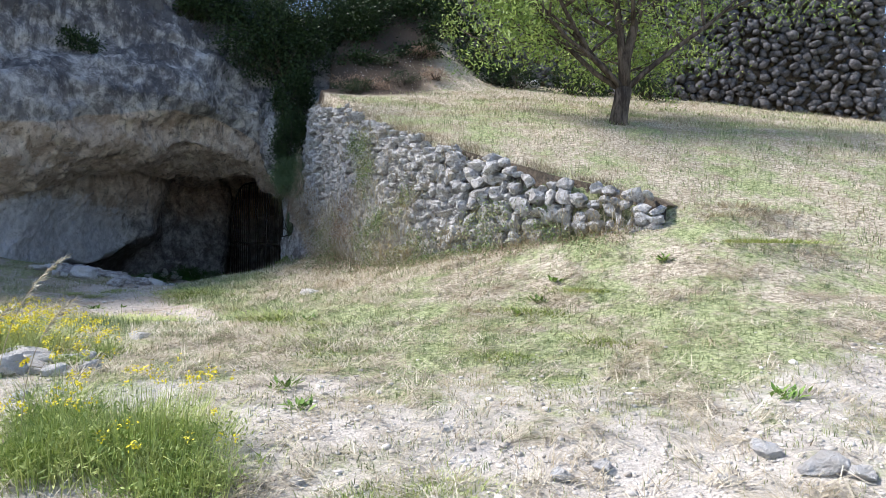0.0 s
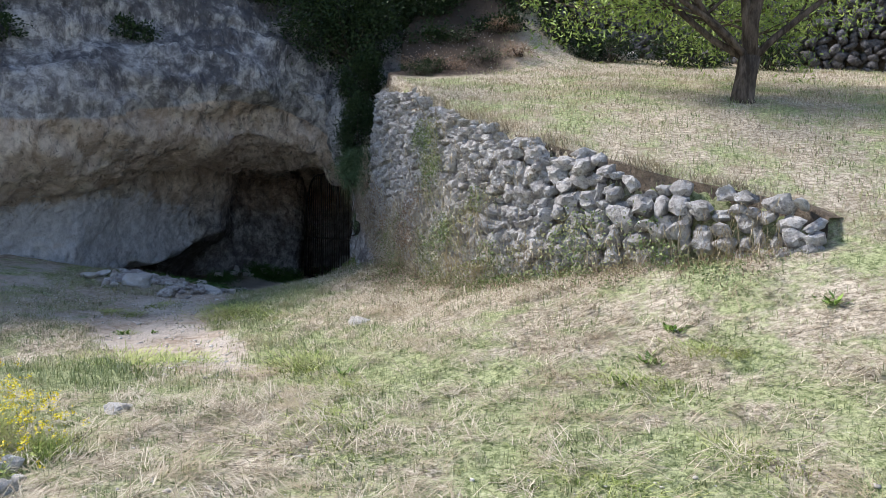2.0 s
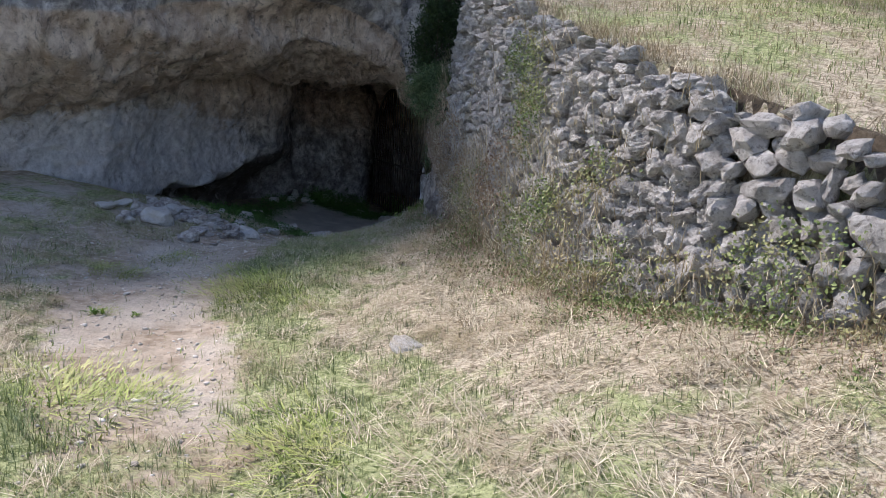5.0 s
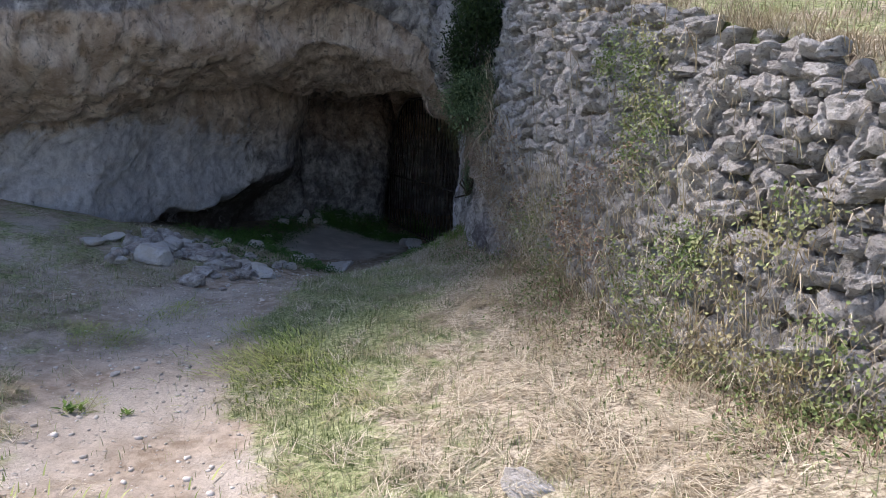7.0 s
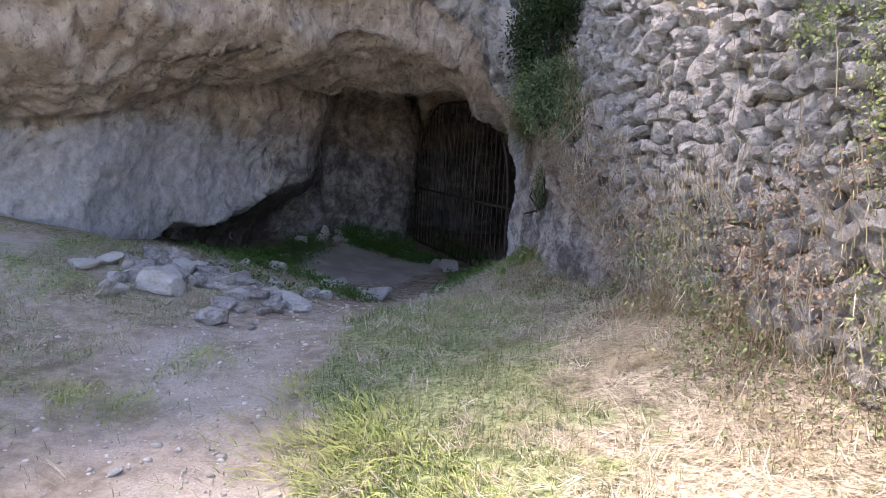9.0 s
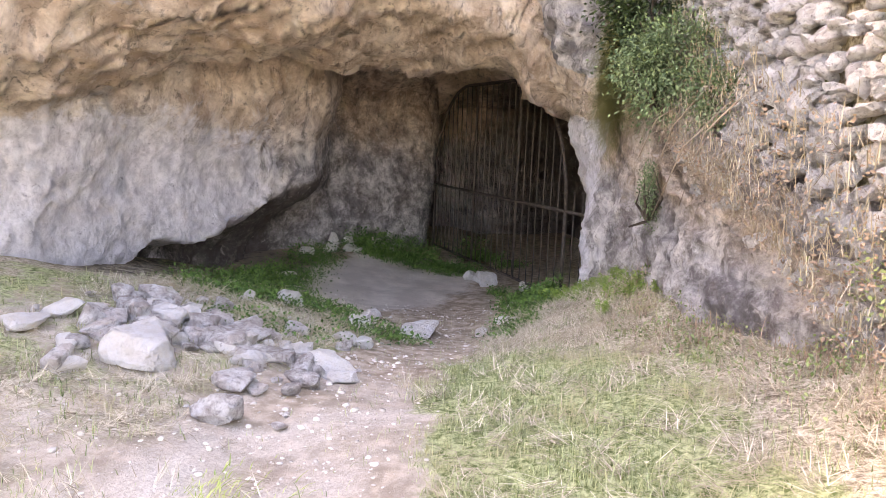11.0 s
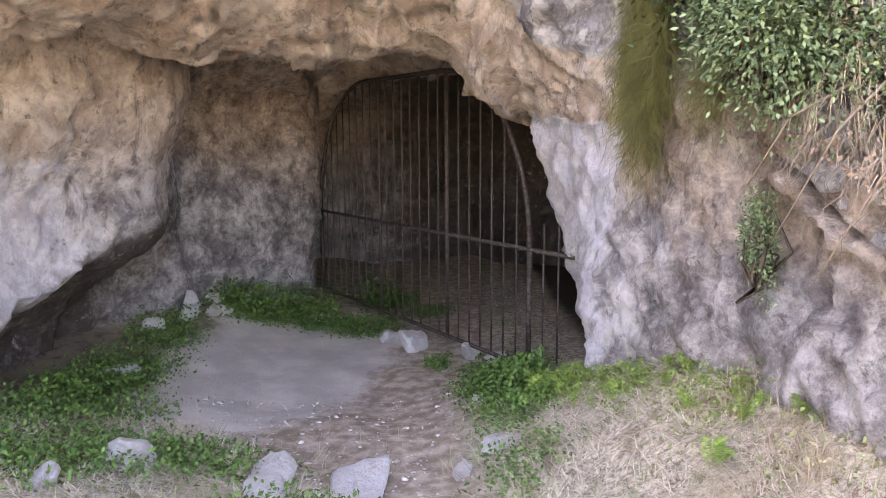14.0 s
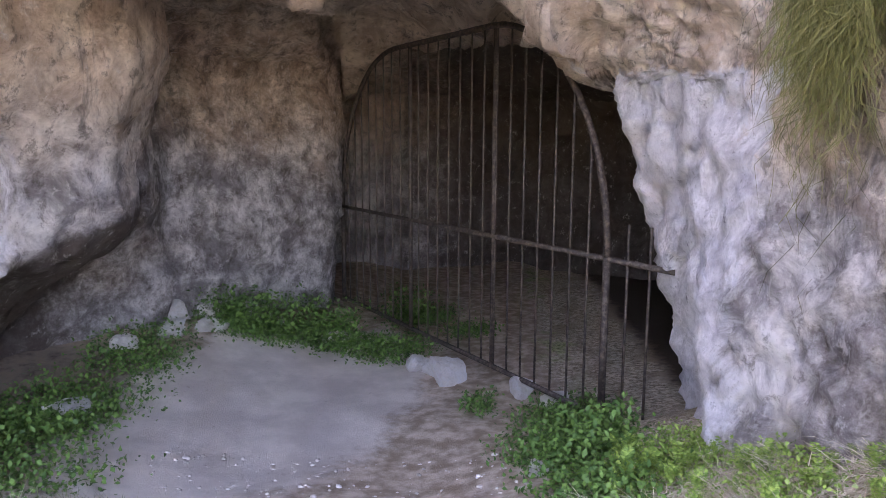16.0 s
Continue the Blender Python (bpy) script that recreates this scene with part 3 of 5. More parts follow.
def wall_at(s):
    x, y = np.interp(s, WS, WX), np.interp(s, WS, WY)
    dx, dy = np.interp(s + 0.2, WS, WX) - np.interp(s - 0.2, WS, WX), np.interp(s + 0.2, WS, WY) - np.interp(s - 0.2, WS, WY)
    t = Vector((dx, dy, 0)).normalized()
    return Vector((x, y, 0)), t, Vector((-t.y, t.x, 0))     # place, along, outwards


def wall_top(y):
    return float(np.interp(y, (6.7, 6.9, 7.5, 8.4, 9.8, 12.0, 15.0), (1.88, 2.02, 2.33, 2.66, 3.10, 3.76, 4.28)))


def wall_foot(y):
    """Where the wall stands: the ground, and the rock beside the cave."""
    return float(np.interp(y, FOOT_Y, FOOT_Z)) if y < 12.2 else float(np.interp(y, (12.2, 13.1, 14.3, 15.3), (1.12, 1.75, 2.3, 2.7)))


def build_wall():
    wall = tagged(new("wall_drystone"), "grey drystone retaining wall of rough limestone rubble with weeds", "wall", kind="structure")
    rng = np.random.RandomState(11)
    kinds = [stone_mesh("stone", rng, 0.12, 3, WALL_STONE, 12) for _ in range(24)]
    plain = [stone_mesh("plain", rng, 0.12, 2, None, 12) for _ in range(24)]
    data = [(np.array([v.co[:] for v in m.vertices]), [list(p.vertices) for p in m.polygons]) for m in plain]
    verts, faces, count, pieces = [], [], 0, []
    # earth core behind the stones
    n = 160
    ring = []
    for i in range(n):
        p, t, o = wall_at(WS[-1] * i / (n - 1))
        z0, z1 = wall_foot(p.y) - 0.5, wall_top(p.y) - 0.06
        ring.append([p - o * 0.10 + Vector((0, 0, z0)), p - o * (0.14 + 0.14 * (z1 - z0 - 0.4)) + Vector((0, 0, z1)), p - o * 0.9 + Vector((0, 0, z1))])
    core = raw("core", [v[:] for r in ring for v in r], grid_faces(n, 3))
    put("core", core, CORE, wall, "dark earth between the stones")
    for s_lo, s_hi, big in ((0.0, 2.7, 1.0), (2.65, 4.7, 0.9), (4.65, WS[-1], 0.88)):
        z_off = -0.3
        while z_off < 3.4:
            s = s_lo + rng.uniform(-0.1, 0.1)
            course = rng.uniform(0.095, 0.135) * big
            while s < s_hi:
                wide = (rng.uniform(0.08, 0.21) + (0.1 if rng.rand() < 0.15 else 0)) * big
                tall = course * rng.uniform(0.7, 1.45)
                p, t, o = wall_at(max(s + wide / 2, 0.02))
                base = wall_foot(p.y)
                top = wall_top(p.y)
                z = base + z_off + tall / 2 + rng.uniform(-0.03, 0.03)
                if z > top - 0.3:
                    tall = min(tall, wide * 0.75)
                if z + 0.5 * tall < top - 0.02 + rng.uniform(-0.05, 0.04):
                    rise = max(0.0, z - base)
                    q = p - o * (0.02 + 0.15 * rise + rng.uniform(-0.05, 0.06)) + Vector((0, 0, z))
                    basis = Matrix((t, o, Vector((0, 0, 1)))).transposed().to_4x4()
                    turn = Euler((rng.uniform(-0.3, 0.3), rng.normal(0, 0.38 if z < top - 0.25 else 0.12), rng.uniform(-0.3, 0.3))).to_matrix().to_4x4()
                    size = Matrix.Diagonal((wide * 1.16, rng.uniform(0.16, 0.30), tall * 1.28, 1))
                    pieces.append((s, rng.randint(len(kinds)), Matrix.Translation(q) @ basis @ turn @ size))
                s += wide * 0.95
            z_off += course
    near = sorted(pieces, key=lambda e: abs(e[0] - 3.4))
    for s, k, m in near[300:]:
        v, f = data[k]
        mm = np.array(m)
        verts.append(v @ mm[:3, :3].T + mm[:3, 3])
        faces += [[i + count for i in g] for g in f]
        count += len(v)
    me = raw("far_stones", np.concatenate(verts).tolist(), faces)
    tagged(put("far_stones", me, WALL_RUBBLE, wall, smooth=False), kind="stuff")
    return wall, kinds, near[:300]


WALL, STONE_KINDS, NEAR_STONES = build_wall()

# ---- plants: tools ----
def fast(name, verts, tris, material, parent=None, label="", smooth=False):
    """A mesh object from arrays of points and triangles."""
    me = bpy.data.meshes.new(name)
    n, k = len(verts), len(tris)
    me.vertices.add(n)
    me.vertices.foreach_set("co", np.asarray(verts, np.float32).ravel())
    me.loops.add(k * 3)
    me.loops.foreach_set("vertex_index", np.asarray(tris, np.int32).ravel())
    me.polygons.add(k)
    me.polygons.foreach_set("loop_start", np.arange(0, k * 3, 3, dtype=np.int32))
    me.update(calc_edges=True)
    me.validate()
    return put(name, me, material, parent, label, smooth)


def unit(v):
    return v / (np.linalg.norm(v, axis=1, keepdims=True) + 1e-9)


def blades(root, way, tall, wide, bend, first=0.45):
    """Grass blades: bent strips that taper to a tip. way: the side to which each leans."""
    n = len(root)
    up = np.tile([0.0, 0.0, 1.0], (n, 1))
    side = unit(np.cross(way, up)) * wide[:, None] * 0.5
    mid = root + (up * np.cos(bend * first)[:, None] + way * np.sin(bend * first)[:, None]) * tall[:, None] * 0.55
    tip = mid + (up * np.cos(bend)[:, None] + way * np.sin(bend)[:, None]) * tall[:, None] * 0.5
    v = np.stack([root - side, root + side, mid - side * 0.75, mid + side * 0.75, tip], 1).reshape(-1, 3)
    b = (np.arange(n) * 5)[:, None, None]
    f = (np.array([[0, 1, 3], [0, 3, 2], [2, 3, 4]])[None] + b).reshape(-1, 3)
    return v, f


def leaves(at, way, face, long, wide):
    """Folded leaves: two triangles either side of the midrib."""
    n = len(at)
    way = unit(way)
    side = unit(np.cross(way, face)) * wide[:, None] * 0.5
    lift = unit(np.cross(side, way)) * wide[:, None] * 0.22
    tip = at + way * long[:, None]
    mid = at + way * long[:, None] * 0.45
    v = np.stack([at, mid - side + lift, tip, mid + side + lift], 1).reshape(-1, 3)
    b = (np.arange(n) * 4)[:, None, None]
    f = (np.array([[0, 1, 2], [0, 2, 3]])[None] + b).reshape(-1, 3)
    return v, f


def flat_ways(rng, n):
    a = rng.uniform(0, 6.2832, n)
    return np.stack([np.cos(a), np.sin(a), np.zeros(n)], 1)


def join(chunks):
    v, f, k = [], [], 0
    for a, b in chunks:
        v.append(a)
        f.append(b + k)
        k += len(a)
    return np.concatenate(v), np.concatenate(f)


LEAF_TURF = make_leaf("turf", (0.085, 0.13, 0.035), (0.48, 0.53, 0.28), (0.44, 0.42, 0.24))
LEAF_STRAW = make_leaf("straw", (0.20, 0.16, 0.10), (0.82, 0.75, 0.59), (0.44, 0.37, 0.25), 0.7)
LEAF_TUFT = make_leaf("tuft_green", (0.16, 0.24, 0.05), (0.52, 0.58, 0.20), (0.52, 0.52, 0.22))
LEAF_DARK = make_leaf("dark_shrub", (0.012, 0.028, 0.012), (0.05, 0.085, 0.028))
LEAF_SHRUB = make_leaf("grey_green_shrub", (0.035, 0.075, 0.03), (0.22, 0.31, 0.16))
LEAF_IVY = make_leaf("creeper", (0.07, 0.12, 0.035), (0.30, 0.37, 0.15), (0.38, 0.35, 0.19))
LEAF_RUST = make_leaf("dead_stalk", (0.16, 0.10, 0.07), (0.52, 0.38, 0.28), (0.34, 0.25, 0.17), 0.8)
LEAF_FERN = make_leaf("fern_green", (0.075, 0.16, 0.025), (0.26, 0.39, 0.085))
LEAF_HERB = make_leaf("herb_green", (0.03, 0.09, 0.02), (0.13, 0.26, 0.06))
LEAF_TREE = make_leaf("tree_leaf", (0.10, 0.17, 0.04), (0.34, 0.46, 0.12), (0.46, 0.56, 0.16))
LEAF_MOSS = make_leaf("hanging_grass", (0.05, 0.055, 0.016), (0.18, 0.18, 0.065))
PETAL = make_leaf("yellow_petal", (0.75, 0.60, 0.02), (0.85, 0.75, 0.05))
TWIG = make_leaf("dry_twig", (0.13, 0.10, 0.075), (0.40, 0.33, 0.25), None, 0.8)


# ---- tree on the terrace ----
def build_tree(x, y, seed):
    tree = tagged(new("tree"), "young tree with forked dark trunk and light green leaves", "tree")
    rng = np.random.RandomState(seed)
    z = float(ground_height(x, y)) - 0.1
    base = Vector((x, y, z))
    fork = base + Vector((0.06, 0, 0.62))
    trunk = bmesh.new()
    rod(trunk, [base, base + Vector((-0.02, 0, 0.12)), base + Vector((0.02, 0, 0.38)), fork], [0.17, 0.135, 0.12, 0.125], 10)
    part("trunk", trunk, BARK, tree)
    tips = []

    def limb(a, way, long, r, depth, parent):
        pts, rad = [a], [r]
        d = way.normalized()
        steps = 6
        for i in range(steps):
            d = (d + Vector(rng.normal(0, 0.10, 3)) + Vector((0, 0, 0.03 if depth < 2 else -0.05))).normalized()
            pts.append(pts[-1] + d * long / steps)
            rad.append(r * (1 - 0.62 * (i + 1) / steps))
        bm = rod(bmesh.new(), pts, rad, 7 if depth < 2 else 4)
        ob = part(("limb", "branch", "twig")[min(depth, 2)], bm, BARK, parent) if depth < 2 else None
        if depth >= 2:
            twigs.append(bm)
            tips.extend(pts[2:])
            return
        kids = 4 if depth == 0 else 6
        for i in range(kids):
            q = pts[min(steps, 2 + (i * 5) // kids)]
            turn = Vector((rng.normal(0, 1), rng.normal(0, 1), rng.uniform(-0.15, 0.6))).normalized()
            limb(q, d * 0.55 + turn, long * rng.uniform(0.5, 0.8), r * 0.45, depth + 1, parent)

    twigs = []
    for way, long, r in (((-0.12, 0.1, 1.0), 2.6, 0.075), ((0.18, -0.1, 1.0), 2.8, 0.085), ((-0.75, -0.1, 0.75), 2.3, 0.05), ((0.75, 0.2, 0.8), 2.4, 0.05), ((0.1, 0.8, 0.7), 2.2, 0.045), ((-0.9, -0.5, 0.9), 2.4, 0.04), ((-1.0, 0.15, 0.62), 2.9, 0.045), ((-0.5, 0.6, 0.9), 2.6, 0.04)):
        limb(fork + Vector((0, 0, -0.05)), Vector(way), long, r, 0, tree)
    me = bpy.data.meshes.new("twig_work")
    whole = bmesh.new()
    for bm in twigs:
        bm.to_mesh(me)
        whole.from_mesh(me)
        bm.free()
    bpy.data.meshes.remove(me)
    part("twig_work", whole, BARK, tree)
    tips = np.array([t[:] for t in tips])
    n = 30000
    at = tips[rng.randint(len(tips), size=n)] + rng.normal(0, 0.17, (n, 3))
    way = rng.normal(0, 1, (n, 3)) + [0, 0, -0.5]
    v, f = leaves(at, way, rng.normal(0, 1, (n, 3)), rng.uniform(0.05, 0.10, n), rng.uniform(0.018, 0.034, n))
    fast("crown", v, f, LEAF_TREE, tree)
    return tree


build_tree(2.60, 10.5, 5)


# ---- shrubs ----
def shrub(at, size, n, material, label, seed, leaf=0.05, name="shrub", droop=0.0, parts=9):
    """A bush: stems from its foot and uneven clumps of leaves."""
    rng = np.random.RandomState(seed)
    ob = tagged(new(name), label, name.replace("_", " "))
    ob.location = at
    heads = rng.normal(0, 1, (parts * 4, 3))
    heads = unit(heads) * rng.uniform(0.35, 1.0, (parts * 4, 1)) * np.array(size)
    foot = Vector((0, 0, -size[2] * 0.9))
    bm = bmesh.new()
    for h in heads[:parts * 2]:
        q = Vector(h)
        rod(bm, [foot, foot.lerp(q, 0.5) + Vector(rng.normal(0, 0.06, 3)), q], [0.014, 0.009, 0.004], 4)
    part("stem", bm, BARK, ob)
    spread_by = np.array(size) * rng.uniform(0.10, 0.26, (len(heads), 1))
    k = rng.randint(len(heads), size=n)
    p = heads[k] + rng.normal(0, 1, (n, 3)) * spread_by[k]
    way = unit(p) + rng.normal(0, 0.7, (n, 3)) + [0, 0, -droop]
    v, f = leaves(p, way, rng.normal(0, 0.6, (n, 3)) + [0, 0, 1], rng.uniform(0.6, 1.3, n) * leaf, rng.uniform(0.35, 0.6, n) * leaf)
    fast("foliage", v, f, material, ob)
    return ob


# Seeds 31 and 32 stand out of view, added to shade the ground below.
DARK = "dark evergreen shrub growing on the cliff, the two highest added to cast shade"
for at, size, n, seed in (((-3.7, 16.1, 5.9), (1.3, 0.9, 0.9), 15000, 1), ((-2.3, 17.2, 6.4), (1.2, 1.0, 1.0), 12000, 2), ((-5.4, 15.9, 6.6), (0.9, 0.6, 0.5), 7000, 3),
                          ((-3.35, 15.6, 4.5), (0.45, 0.5, 0.8), 6000, 4), ((-0.9, 19.0, 7.4), (1.6, 1.2, 1.3), 12000, 5), ((-2.6, 20.5, 9.0), (2.2, 1.6, 1.6), 13000, 6),
                          ((0.6, 21.0, 8.6), (1.6, 1.2, 2.0), 9000, 7), ((-7.3, 13.9, 5.2), (0.5, 0.35, 0.25), 2200, 8), ((-8.7, 12.2, 5.0), (0.5, 0.4, 0.3), 2000, 9),
                          ((10.6, 17.0, 6.2), (1.6, 1.6, 3.0), 12000, 10), ((-1.6, 17.9, 6.9), (1.3, 0.9, 0.9), 9000, 21), ((-0.3, 18.3, 7.2), (1.0, 0.7, 0.8), 6000, 22), ((-5.0, 17.2, 7.6), (1.6, 1.2, 1.1), 9000, 23), ((-4.6, 19.5, 9.2), (2.4, 1.6, 1.6), 12000, 24), ((-0.6, 16.6, 5.7), (0.9, 0.5, 0.4), 3500, 25), ((-1.9, 16.2, 5.4), (0.7, 0.4, 0.35), 2500, 26), ((0.3, 17.6, 6.4), (1.0, 0.6, 0.9), 6000, 27), ((-3.4, 18.3, 7.9), (1.6, 1.0, 1.2), 11000, 30), ((-8.5, 12.6, 11.3), (1.3, 1.0, 1.0), 4950, 31), ((-9.5, 12.0, 11.2), (1.3, 0.9, 0.9), 5400, 32), ((-1.0, 20.5, 9.6), (2.6, 1.2, 1.6), 12000, 28), ((-7.2, 16.0, 8.6), (2.0, 1.4, 1.2), 9000, 29), ((-6.4, 14.6, 4.6), (0.3, 0.25, 0.16), 900, 17), ((-9.6, 11.2, 3.8), (0.4, 0.35, 0.25), 1500, 18)):
    shrub(at, size, n, LEAF_DARK, DARK, seed, 0.075)
shrub((-3.12, 14.75, 3.3), (0.42, 0.55, 0.75), 9000, LEAF_DARK, "dark shrub in the cleft between cliff and wall", 11, 0.05)
shrub((-3.05, 14.2, 2.72), (0.42, 0.50, 0.42), 12500, LEAF_SHRUB, "grey-green leafy shrub hanging over the rock beside the cave", 12, 0.034, droop=0.3, parts=14)
shrub((-2.72, 13.7, 2.45), (0.28, 0.32, 0.3), 3800, LEAF_SHRUB, "grey-green leafy shrub at the edge of the wall", 13, 0.032, droop=0.2)
shrub((-3.08, 14.2, 1.72), (0.09, 0.15, 0.24), 1500, LEAF_SHRUB, "small sprig of green leaves on the rock face", 14, 0.024)


for i, (x, y, r) in enumerate(((-1.9, 13.9, 0.3), (-1.5, 14.8, 0.4), (-0.9, 15.4, 0.4), (-2.1, 15.2, 0.45), (-1.3, 16.0, 0.45), (-0.5, 16.3, 0.4), (-1.7, 14.3, 0.25), (-0.2, 15.6, 0.3))):
    shrub((x, y, float(ground_height(x, y)) + 0.1), (r, r, 0.16), 1100, LEAF_RUST if i % 2 else LEAF_DARK, "low dry scrub on the bare slope above the wall", 240 + i, 0.035)


def hanging_grass(at, wide, long, n, seed, material=None, label="olive curtain of grass hanging over the rock"):
    rng = np.random.RandomState(seed)
    root = np.array(at) + rng.normal(0, 1, (n, 3)) * np.array(wide)
    down = np.stack([rng.normal(0, 0.24, n), rng.normal(0, 0.24, n), -rng.uniform(0.2, 1.0, n)], 1) * long
    side = unit(np.cross(down, [[1.0, 0.4, 0.0]] * n)) * 0.0014
    mid = root + down * 0.4 + np.stack([rng.normal(-0.05, 0.03, n), rng.normal(-0.03, 0.03, n), 0 * down[:, 0]], 1)
    v = np.stack([root - side, root + side, mid - side, mid + side, root + down], 1).reshape(-1, 3)
    b = (np.arange(n) * 5)[:, None, None]
    f = (np.array([[0, 1, 3], [0, 3, 2], [2, 3, 4]])[None] + b).reshape(-1, 3)
    ob = fast("hanging_grass", v, f, material or LEAF_MOSS)
    return tagged(ob, label, "hanging grass", kind="stuff")


hanging_grass((-3.40, 15.05, 2.75), (0.05, 0.14, 0.28), 0.34, 5000, 4)
hanging_grass((-3.2, 14.6, 2.5), (0.05, 0.14, 0.12), 0.2, 500, 6)

for i, (x, y, z) in enumerate(((-2.98, 13.95, 2.3), (-2.9, 13.5, 2.15), (-2.72, 13.1, 2.0), (-2.5, 12.75, 1.85))):
    hanging_grass((x, y, z), (0.07, 0.16, 0.10), 0.30, 130, 30 + i, TWIG, "dry brown roots and stalks hanging down the bank")

# ---- ferns and herbs at the cave mouth ----
def frond_mesh(rng):
    n = 12
    t = np.linspace(0.1, 1, n)
    spine = np.stack([t * 0.20, 0 * t, 0.16 * np.sin(t * 2.2)], 1)
    at = np.repeat(spine, 2, 0)
    way = np.tile([[0.5, 1, 0.05], [0.5, -1, 0.05]], (n, 1)) + rng.normal(0, 0.12, (2 * n, 3))
    long = np.repeat(0.055 * np.sin(t * 2.6 + 0.35), 2).clip(0.01)
    v, f = leaves(at, way, np.tile([0.0, 0.0, 1.0], (2 * n, 1)), long, long * 0.42)
    me = bpy.data.meshes.new("frond")
    me.from_pydata(v.tolist(), [], f.tolist())
    me.materials.append(LEAF_FERN)
    return me


rng = np.random.RandomState(31)
FRONDS = [frond_mesh(rng) for _ in range(5)]


def fern(seed):
    rng = np.random.RandomState(seed)
    ob = tagged(new("fern"), "bright yellow-green fern at the foot of the rock", "fern", "ferns beside the cave")
    for i in range(13):
        fr = new("frond", FRONDS[rng.randint(5)])
        fr.parent = ob
        fr.matrix_local = pose(rng.normal(0, 0.03), rng.normal(0, 0.03), 0, rng.normal(0, 12), -rng.uniform(0, 50), rng.uniform(0, 360)) @ Matrix.Scale(rng.uniform(0.7, 1.3), 4)
    return ob


FERN = [fern(s) for s in (1, 2, 3)]
spots = []
for i in range(38):
    w = i / 37
    spots.append((-3.82 + 0.62 * w - abs(rng.normal(0, 0.16)), 15.85 - 1.25 * w + rng.normal(0, 0.15)))
for i in range(8):
    spots.append((-3.12 + rng.normal(0, 0.12), 13.95 + rng.normal(0, 0.2)))
for i, (x, y) in enumerate(spots):
    z = float(ground_height(x, y))
    m = pose(x, y, z + 0.01, 0, 0, rng.uniform(0, 360)) @ Matrix.Scale(rng.uniform(0.4, 0.85), 4)
    if i < 3:
        FERN[i].matrix_basis = m
    else:
        copy_thing(FERN[i % 3], m)


def herb_patch(x0, y0, rx, ry, n, seed, material=LEAF_HERB, tall=0.14, leaf=0.035):
    """Low leafy herbs spread over a patch of ground."""
    rng = np.random.RandomState(seed)
    a, r = rng.uniform(0, 6.28, n), np.sqrt(rng.uniform(0, 1, n))
    clump = rng.normal(0, 0.25, (14, 2))
    k = rng.randint(14, size=n)
    x, y = x0 + rx * (0.55 * r * np.cos(a) + clump[k, 0] + rng.normal(0, 0.1, n)), y0 + ry * (0.55 * r * np.sin(a) + clump[k, 1] + rng.normal(0, 0.1, n))
    z = ground_height(x, y) + rng.uniform(0, 1, n) ** 1.3 * tall * (0.4 + 0.6 * rng.uniform(0, 1, 14)[k])
    v, f = leaves(np.stack([x, y, z], 1), rng.normal(0, 1, (n, 3)) + [0, 0, 0.3], rng.normal(0, 0.4, (n, 3)) + [0, 0, 1], rng.uniform(0.6, 1.3, n) * leaf, rng.uniform(0.5, 0.8, n) * leaf)
    ob = fast("herb_patch", v, f, material)
    return tagged(ob, "low green leafy herbs on the ground", "herbs", kind="stuff")


for i, (x, y, rx, ry, n) in enumerate(((-3.72, 15.6, 0.30, 0.5, 2200), (-3.45, 15.0, 0.28, 0.45, 1800), (-3.2, 14.35, 0.3, 0.5, 1000))):
    herb_patch(x, y, rx, ry, n, 40 + i, LEAF_FERN, 0.09, 0.022)
for i, (x, y, rx, ry, n) in enumerate(((-7.2, 15.5, 0.8, 0.9, 4200), (-7.35, 16.7, 0.6, 0.8, 4200), (-7.3, 17.7, 0.5, 0.5, 2600), (-6.75, 18.75, 0.8, 0.45, 5200), (-6.0, 18.9, 0.5, 0.35, 2400),
                                       (-5.4, 18.75, 0.6, 0.5, 2600), (-4.15, 16.3, 0.45, 0.7, 4200), (-4.05, 17.1, 0.35, 0.5, 2200), (-4.05, 15.5, 0.35, 0.5, 2600), (-6.1, 14.7, 0.9, 0.45, 3600),
                                       (-5.3, 14.2, 0.5, 0.35, 1200), (-4.6, 17.35, 0.2, 0.3, 500), (-6.7, 14.3, 0.7, 0.5, 2600), (-4.15, 14.6, 0.35, 0.4, 900), (-5.9, 13.3, 0.8, 0.5, 700), (-5.25, 19.9, 0.5, 0.4, 2200), (-4.7, 19.3, 0.4, 0.3, 1100))):
    herb_patch(x, y, rx, ry, int(n * 0.7), 50 + i)


for i, (x, y, rx, ry, n, tall) in enumerate(((-6.75, 18.75, 0.6, 0.35, 1900, 0.36), (-6.1, 19.1, 0.4, 0.35, 1500, 0.42), (-5.3, 19.7, 0.4, 0.3, 900, 0.45), (-7.3, 16.3, 0.4, 0.7, 1200, 0.22), (-4.0, 16.2, 0.3, 0.5, 1200, 0.25))):
    herb_patch(x, y, rx, ry, n, 75 + i, LEAF_HERB, tall, 0.045)


# ---- creepers and dry weeds on the drystone wall ----
def on_wall(s, z, off):
    p, t, o = wall_at(s)
    rise = max(0.0, z - wall_foot(p.y))
    return p + o * (off + 0.12 - 0.15 * rise) + Vector((0, 0, z)), t, o


